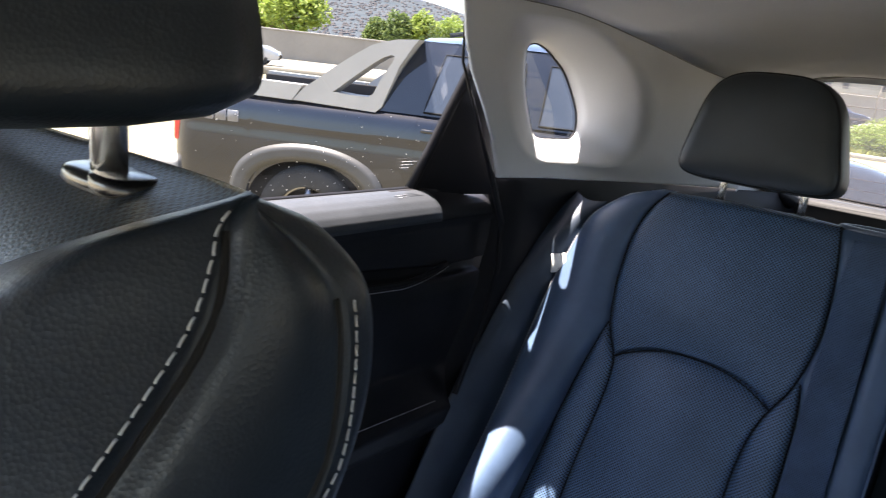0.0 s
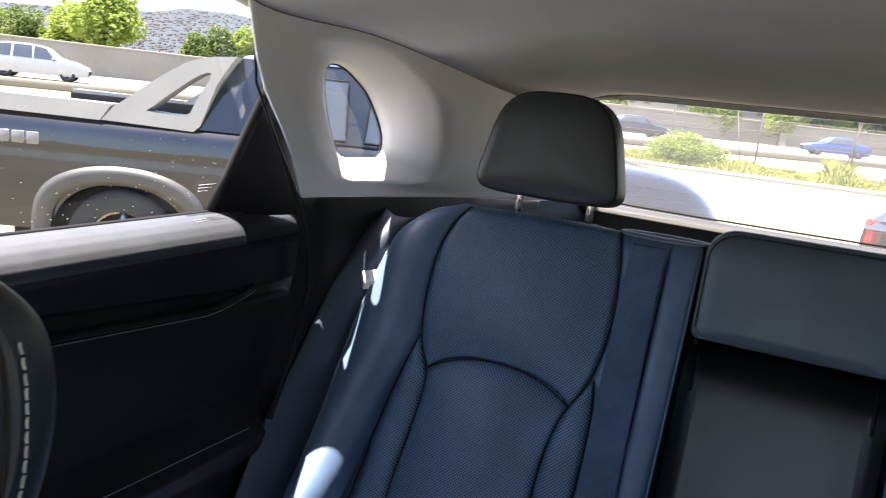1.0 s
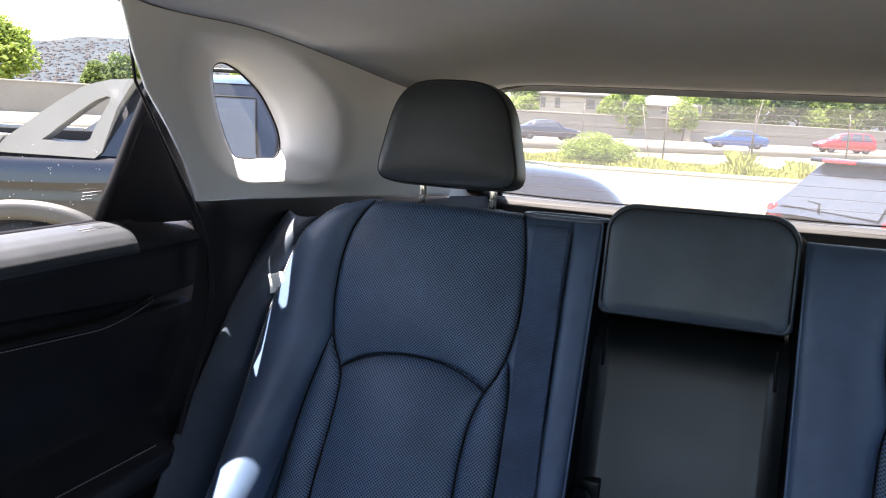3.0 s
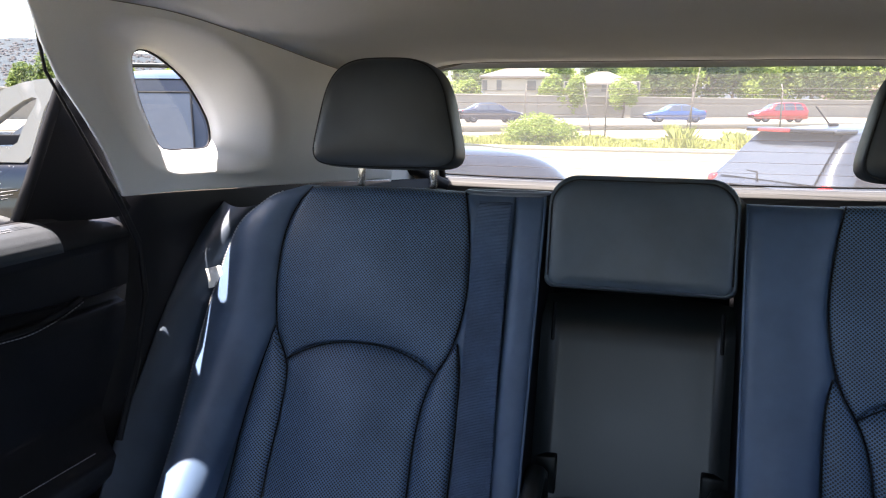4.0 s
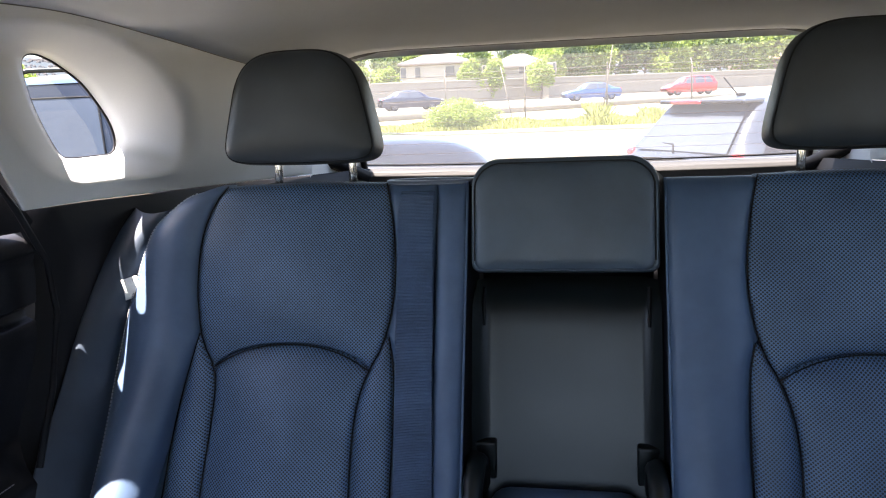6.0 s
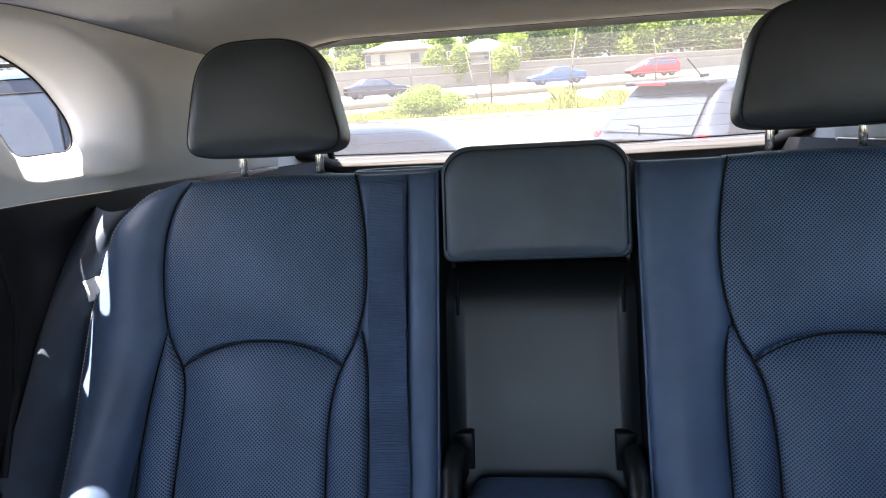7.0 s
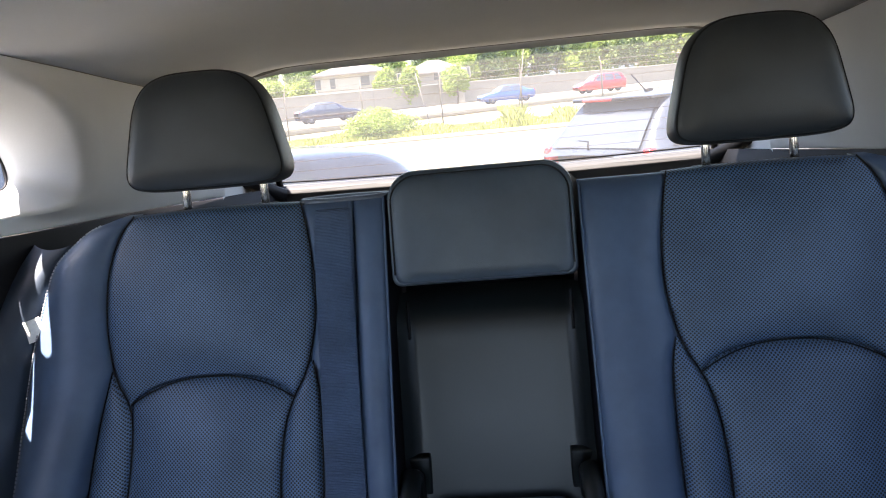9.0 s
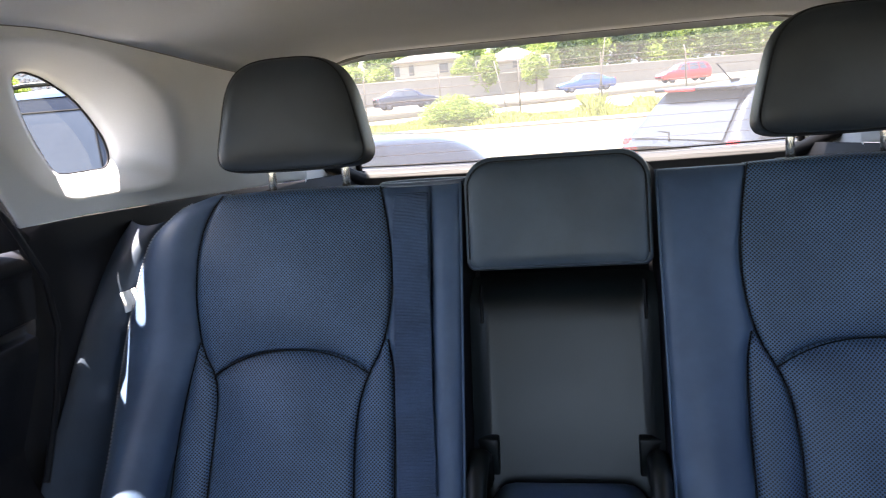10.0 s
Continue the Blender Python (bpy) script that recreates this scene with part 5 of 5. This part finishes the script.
def build_traffic():
    gloss = lambda nm, c: surface(nm, Vector(c) * 0.88, c, 0.25, 1.5, 60, 0.0, 0.001, 0.1, 0.5)
    up = GROUND + 0.42
    sp = ((0.95, 1.30, 1.95, 1.98), (2.02, 2.04, 3.15, 2.72))
    ep = ((0.40, 0.62, 1.10, 1.14), (1.20, 1.22, 2.05, 2.02), (2.12, 2.10, 3.16, 2.66))
    road_car(polar(-57.2, 44.5, up), 44.4, ESTATE, ep, gloss("silver_white_paint", (0.42, 0.42, 0.43)), "silver-white sport utility car driving on the motorway", 0.36)
    road_car(polar(2.2, 66, up), -104, SEDAN, sp, gloss("bright_blue_paint", (0.03, 0.08, 0.24)), "bright blue saloon car driving on the motorway", 0.32)
    road_car(polar(-15.2, 57, up), 62, SEDAN, sp, gloss("dark_navy_paint", (0.02, 0.025, 0.05)), "dark navy saloon car driving on the motorway", 0.32)
    road_car(polar(8.6, 73, up), -106, ESTATE, ep, gloss("bright_red_paint", (0.36, 0.02, 0.025)), "red estate car driving on the motorway", 0.34)


# ---- outdoors: plants ----
def crown_mesh(seed, centre, rad, n, size, clumps=14):
    """Many small bent leaves gathered in uneven clumps."""
    rnd = random.Random(seed)
    hubs = []
    for _ in range(clumps):
        while True:
            p = Vector((rnd.uniform(-1, 1), rnd.uniform(-1, 1), rnd.uniform(-1, 1)))
            if p.length < 1:
                break
        hubs.append((Vector((p.x * rad[0] * 0.72, p.y * rad[1] * 0.72, p.z * rad[2] * 0.72)), rnd.uniform(0.28, 0.5)))
    vs, fs = [], []
    for i in range(n):
        h, k = rnd.choice(hubs)
        d = Vector((rnd.gauss(0, 1), rnd.gauss(0, 1), rnd.gauss(0, 1))).normalized() * rnd.uniform(0.55, 1.05) * k
        p = centre + h + Vector((d.x * rad[0], d.y * rad[1], d.z * rad[2]))
        a = Vector((rnd.gauss(0, 1), rnd.gauss(0, 1), rnd.gauss(0, 0.6))).normalized()
        b = a.cross(Vector((rnd.gauss(0, 1), rnd.gauss(0, 1), rnd.gauss(0, 1)))).normalized()
        s = size * rnd.uniform(0.6, 1.3)
        o = len(vs)
        c = a.cross(b) * s * 0.25
        vs += [p - a * s - b * s * 0.1, p - b * s * 0.55 + c, p + a * s, p + b * s * 0.55 + c]
        fs.append((o, o + 1, o + 2, o + 3))
    me = bpy.data.meshes.new("crown")
    me.from_pydata([tuple(v) for v in vs], [], fs)
    return me


def tree(seed, at, height, spread, mat, label, n=1500, bare=0.25, group="trees"):
    t = thing("tree", at, label, "tree", group)
    rnd = random.Random(seed)
    base = Vector(at)
    top = base + Vector((rnd.uniform(-0.3, 0.3), rnd.uniform(-0.3, 0.3), height * 0.62))
    bms = [tube([base, base.lerp(top, 0.4) + Vector((0.1, 0, 0)), top], lambda k: height * (0.026 - 0.016 * k), 8)]
    for i in range(6):
        a = rnd.uniform(0, 6.28)
        s = base.lerp(top, rnd.uniform(0.3, 0.85))
        e = s + Vector((math.cos(a) * spread * 0.6, math.sin(a) * spread * 0.6, height * rnd.uniform(0.12, 0.3)))
        bms.append(tube([s, s.lerp(e, 0.5) + Vector((0, 0, 0.2)), e], lambda k: height * (0.012 - 0.009 * k), 6))
    part("trunk", join(*bms), BARK, t)
    h = height * (1 - bare) / 2
    me = crown_mesh(seed, base + Vector((0, 0, height * bare + h)), (spread, spread, h), n, 0.024 * height + 0.06, 26)
    me.materials.append(mat)
    ob = new("crown", me)
    ob.parent = t
    bpy.context.view_layer.update()
    ob.matrix_parent_inverse = t.matrix_world.inverted()
    return t


def build_plants():
    z = GROUND
    spec = [(-19.5, 96, 6.0, 2.8, 0), (-16.9, 94, 5.6, 2.6, 0), (-8.4, 84, 5.0, 1.5, 0), (-6.9, 85, 5.3, 1.5, 0), (-5.6, 98, 6.2, 1.2, 1), (-3.4, 86, 4.9, 1.6, 0), (-2.9, 108, 6.0, 2.4, 0), (-1.1, 112, 7.6, 3.4, 1),
            (0.6, 116, 8.4, 3.6, 0), (2.3, 118, 8.6, 3.6, 1), (3.9, 122, 9.2, 3.8, 1), (5.6, 120, 8.4, 3.6, 0), (7.3, 126, 8.8, 3.6, 0), (9.0, 124, 7.8, 3.2, 1), (10.9, 128, 8.6, 3.6, 0), (13.0, 130, 9.0, 3.8, 0), (15.5, 130, 9.0, 3.8, 0),
            (-22, 104, 6.8, 3.0, 1), (-18, 110, 7.0, 3.0, 1), (-14.6, 118, 6.6, 2.6, 1), (-14.6, 88, 4.9, 1.8, 0), (-8.8, 122, 6.0, 3.0, 1), (-5.2, 126, 8.2, 3.4, 1), (-0.2, 132, 9.2, 4.0, 1), (6.4, 136, 9.6, 4.2, 1), (12.0, 140, 9.0, 4.0, 1),
            (-17.5, 128, 9.6, 4.2, 0), (-14.2, 132, 9.2, 4.0, 1), (-11.6, 130, 8.8, 4.2, 0), (-8.0, 134, 9.2, 4.2, 0), (-4.6, 130, 9.4, 4.0, 0), (-2.2, 128, 9.0, 3.8, 0), (-50.6, 74, 8.2, 3.2, 0), (-52.6, 78, 6.6, 3.0, 0), (-55.2, 80, 5.8, 2.4, 1), (-57.5, 82, 6.4, 2.6, 0), (-44.7, 82, 5.6, 1.5, 1), (-43.0, 84, 6.6, 1.7, 1), (-41.3, 84, 6.6, 2.0, 0), (-39.4, 86, 7.0, 2.2, 0), (-34, 90, 8.5, 3.0, 0), (-30, 92, 8.5, 3.0, 0), (-26, 94, 7.5, 3.0, 0)]
    for i, (az, r, h, sp, dk) in enumerate(spec):
        h *= 1.22 if az > -24 and r > 100 else 1.0
        tree(100 + i, polar(az, r, z), h, sp, LEAFD if dk else LEAF, "dark evergreen tree with a ragged crown" if dk else "sunlit light-green tree behind the motorway wall", 3800, 0.18, "trees along the motorway")
    b = thing("bush", polar(-9.2, 30.6, z + 0.15), "rounded bright green bush on the verge", "bush")
    me = crown_mesh(7, polar(-9.2, 30.6, z + 0.62), (1.45, 1.0, 0.76), 15000, 0.046, 46)
    me.materials.append(LEAF)
    ob = new("foliage", me)
    ob.parent = b
    bpy.context.view_layer.update()
    ob.matrix_parent_inverse = b.matrix_world.inverted()
    part("stems", join(*[tube([polar(-9.2, 30.6, z + 0.1), polar(-9.2 + 2.2 * math.cos(k * 1.3), 30.6 + 0.5 * math.sin(k * 1.3), z + 0.8)], 0.015, 5) for k in range(5)]), BARK, b)
    # weeds on the verge
    rnd = random.Random(3)
    vs, fs = [], []
    for i in range(20000):
        x, y = rnd.uniform(-16, 10), rnd.uniform(29.15, 33.6)
        az = math.degrees(math.atan2(x, y))
        tall = 0.16 + 0.30 * max(0.0, math.sin(x * 1.7 + 0.6)) * (0.4 + 0.6 * max(0, math.sin(x * 0.6 + 2.0))) + (0.34 if 0.5 < az < 5.5 else 0.0) * max(0, math.sin(x * 2.6 + 1))
        h = tall * rnd.uniform(0.45, 1.25)
        a = rnd.uniform(0, 6.28)
        w = rnd.uniform(0.010, 0.028)
        o = len(vs)
        lx, ly = rnd.gauss(0, 0.35) * h, rnd.gauss(0, 0.35) * h
        vs += [(x - w * math.cos(a), y - w * math.sin(a), z + 0.14), (x + w * math.cos(a), y + w * math.sin(a), z + 0.14), (x + lx + w * 0.6, y + ly, z + 0.15 + h), (x + lx - w, y + ly, z + 0.15 + h * 0.8)]
        fs.append((o, o + 1, o + 2, o + 3))
    me = bpy.data.meshes.new("weeds")
    me.from_pydata(vs, [], fs)
    me.materials.append(surface("yellow_green_weeds", (0.16, 0.20, 0.03), (0.36, 0.34, 0.09), 0.8, 0.9, 9, 0.2, 0.01))
    tagged(new("weeds", me), "dry yellow-green weeds and grass along the verge", "weeds", kind="stuff")


def build_fence():
    f = thing("wire_fence", (-2, 33.0, GROUND), "tall wire fence on thin dark posts behind the verge", "fence")
    rust = plain("fence_post_metal", (0.16, 0.14, 0.12), 0.7, 0.3)
    xs = [-16.2, -12.8, -9.4, -6.0, -2.6, 0.8, 4.2, 7.6, 11.0]
    for k, x in enumerate(xs):
        part("post", tube([(x, 33.0, GROUND), (x + 0.02 * (k % 3 - 1), 33.0, GROUND + 2.25), (x + 0.03 * (k % 3 - 1), 33.25, GROUND + 2.55)], 0.035, 8), rust, f)
    part("leaning_prop", tube([(-3.05, 32.7, GROUND), (-3.6, 33.0, GROUND + 2.6)], 0.02, 6), rust, f)
    part("leaning_prop", tube([(0.55, 32.7, GROUND), (1.1, 33.0, GROUND + 3.6)], 0.02, 6), rust, f)
    for h in (0.35, 0.8, 1.25, 1.7, 2.15, 2.4):
        part("wire", tube([(x, 33.0 + (0.15 if h > 2.2 else 0), GROUND + h + 0.01 * math.sin(x * 3)) for x in xs], 0.008, 5), rust, f)


def house(at, turn, w, d, h, rh, wallc, roofc, label, wins):
    t = thing("house", at, label, "house", "houses beyond the wall")
    t.rotation_euler = (0, 0, radians(turn))
    wm, rm = surface("house_wall", Vector(wallc) * 0.92, Vector(wallc), 0.85, 0.5, 8, 0.2, 0.01), surface("house_roof", Vector(roofc) * 0.85, Vector(roofc), 0.85, 0.6, 6, 0.3, 0.02)
    lpart("wall", box((w, d, h), (0, 0, h / 2)), wm, t, smooth=False)
    e = 0.5
    vs = [(-w / 2 - e, -d / 2 - e, h), (w / 2 + e, -d / 2 - e, h), (w / 2 + e, d / 2 + e, h), (-w / 2 - e, d / 2 + e, h), (-w / 2 + d * 0.45, 0, h + rh), (w / 2 - d * 0.45, 0, h + rh)]
    vs += [(a, b, c - 0.18) for a, b, c in vs[:4]]
    lpart("roof", raw(vs, [(0, 1, 5, 4), (1, 2, 5), (2, 3, 4, 5), (3, 0, 4), (0, 6, 7, 1), (1, 7, 8, 2), (2, 8, 9, 3), (3, 9, 6, 0), (9, 8, 7, 6)]), rm, t, smooth=False)
    for x, zz, ww, hh in wins:
        wn2 = lpart("window", box((ww, 0.12, hh), (x, -d / 2 - 0.02, zz), 0.01), wm, t, smooth=False)
        pn = link("pane", box((ww * 0.8, 0.06, hh * 0.85), (x, -d / 2 - 0.07, zz)), DARKGLASS, None, smooth=False)
        pn.parent = wn2


def build_far():
    house(polar(-10.9, 90, GROUND), 8, 7.4, 6, 4.9, 1.1, (0.40, 0.37, 0.31), (0.20, 0.18, 0.165), "cream two-storey house with a grey hip roof", [(-3.6, 3.9, 0.7, 1.3), (-2.0, 3.9, 0.7, 1.3), (1.6, 3.9, 1.2, 1.2), (3.4, 1.6, 1.2, 1.2), (-3, 1.6, 1.2, 1.2)])
    house(polar(-4.9, 92, GROUND), 4, 6.6, 6, 4.2, 1.4, (0.36, 0.33, 0.28), (0.24, 0.215, 0.19), "pale house with a broad brown-grey roof", [(-3.6, 3.8, 1.2, 1.2), (0.5, 3.8, 1.2, 1.2), (3.6, 3.8, 1.2, 1.2)])
    house(polar(12.5, 138, GROUND), -6, 14, 9, 4.2, 1.8, (0.60, 0.48, 0.40), (0.50, 0.30, 0.22), "low house with a salmon tiled roof", [(-4, 2.6, 1.4, 1.2), (2, 2.6, 1.4, 1.2)])
    house(polar(-24, 130, GROUND), 10, 14, 9, 4.6, 1.8, (0.60, 0.56, 0.48), (0.40, 0.34, 0.30), "pale house with a hip roof among trees", [(-4, 2.6, 1.4, 1.2), (2, 2.6, 1.4, 1.2)])
    # hillside
    prof = smooth_of([(-80, 2.2), (-65, 2.6), (-56, 3.0), (-49, 3.5), (-45, 4.15), (-42, 4.1), (-37, 3.4), (-30, 2.5), (-20, 1.8), (-5, 1.5), (10, 1.5), (25, 1.6)])
    def hill(u, v):
        az = -80 + 105 * u
        r = 900 + 900 * v
        top = 1800 * math.tan(radians(prof(az)))
        rough = noise.noise(Vector((az * 0.35, v * 4, 0))) * 9 * v
        return tuple(polar(az, r, GROUND - 1 + (top + rough) * (0.08 * v + 0.92 * v ** 1.5)))
    # No air haze here: its bluish veil is put into the hill's base colour.
    hm = surface("haze_tinted_hillside", (0.022, 0.033, 0.040), (0.050, 0.056, 0.060), 1.0, 0.014, 0.05, 0.0, 0.01)
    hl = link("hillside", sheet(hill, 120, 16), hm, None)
    tagged(hl, "distant hillside in haze, covered with houses and trees", "hillside", kind="structure")
    rnd = random.Random(11)
    bms_v, bms_f = [], []
    for i in range(4200):
        u, v = rnd.uniform(0.05, 0.62), rnd.uniform(0.25, 0.98)
        p = Vector(hill(u, v))
        w, d, h = rnd.uniform(3, 7), rnd.uniform(3, 6), rnd.uniform(0.8, 2.2)
        o = len(bms_v)
        bms_v += [(p.x + sx * w / 2, p.y + sy * d / 2, p.z + zz) for zz in (-2, h) for sx, sy in ((-1, -1), (1, -1), (1, 1), (-1, 1))]
        bms_v += [(p.x, p.y, p.z + h + 1.6)]
        bms_f += [(o, o + 1, o + 5, o + 4), (o + 1, o + 2, o + 6, o + 5), (o + 2, o + 3, o + 7, o + 6), (o + 3, o, o + 4, o + 7), (o + 4, o + 5, o + 8), (o + 5, o + 6, o + 8), (o + 6, o + 7, o + 8), (o + 7, o + 4, o + 8)]
    me = bpy.data.meshes.new("hill_houses")
    me.from_pydata(bms_v, [], bms_f)
    # Low haze contrast and a lift for shaded walls are put into these colours.
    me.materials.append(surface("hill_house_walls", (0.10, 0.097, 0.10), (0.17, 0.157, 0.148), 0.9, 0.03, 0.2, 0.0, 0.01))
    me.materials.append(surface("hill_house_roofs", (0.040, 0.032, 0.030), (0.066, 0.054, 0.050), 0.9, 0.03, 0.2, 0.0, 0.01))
    for k, f in enumerate(me.polygons):
        f.material_index = 1 if k % 8 > 3 else 0
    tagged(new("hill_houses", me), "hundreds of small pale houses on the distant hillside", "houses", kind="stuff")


build_ground()
build_truck()
build_hatch()
build_traffic()
build_fence()
build_far()
build_plants()
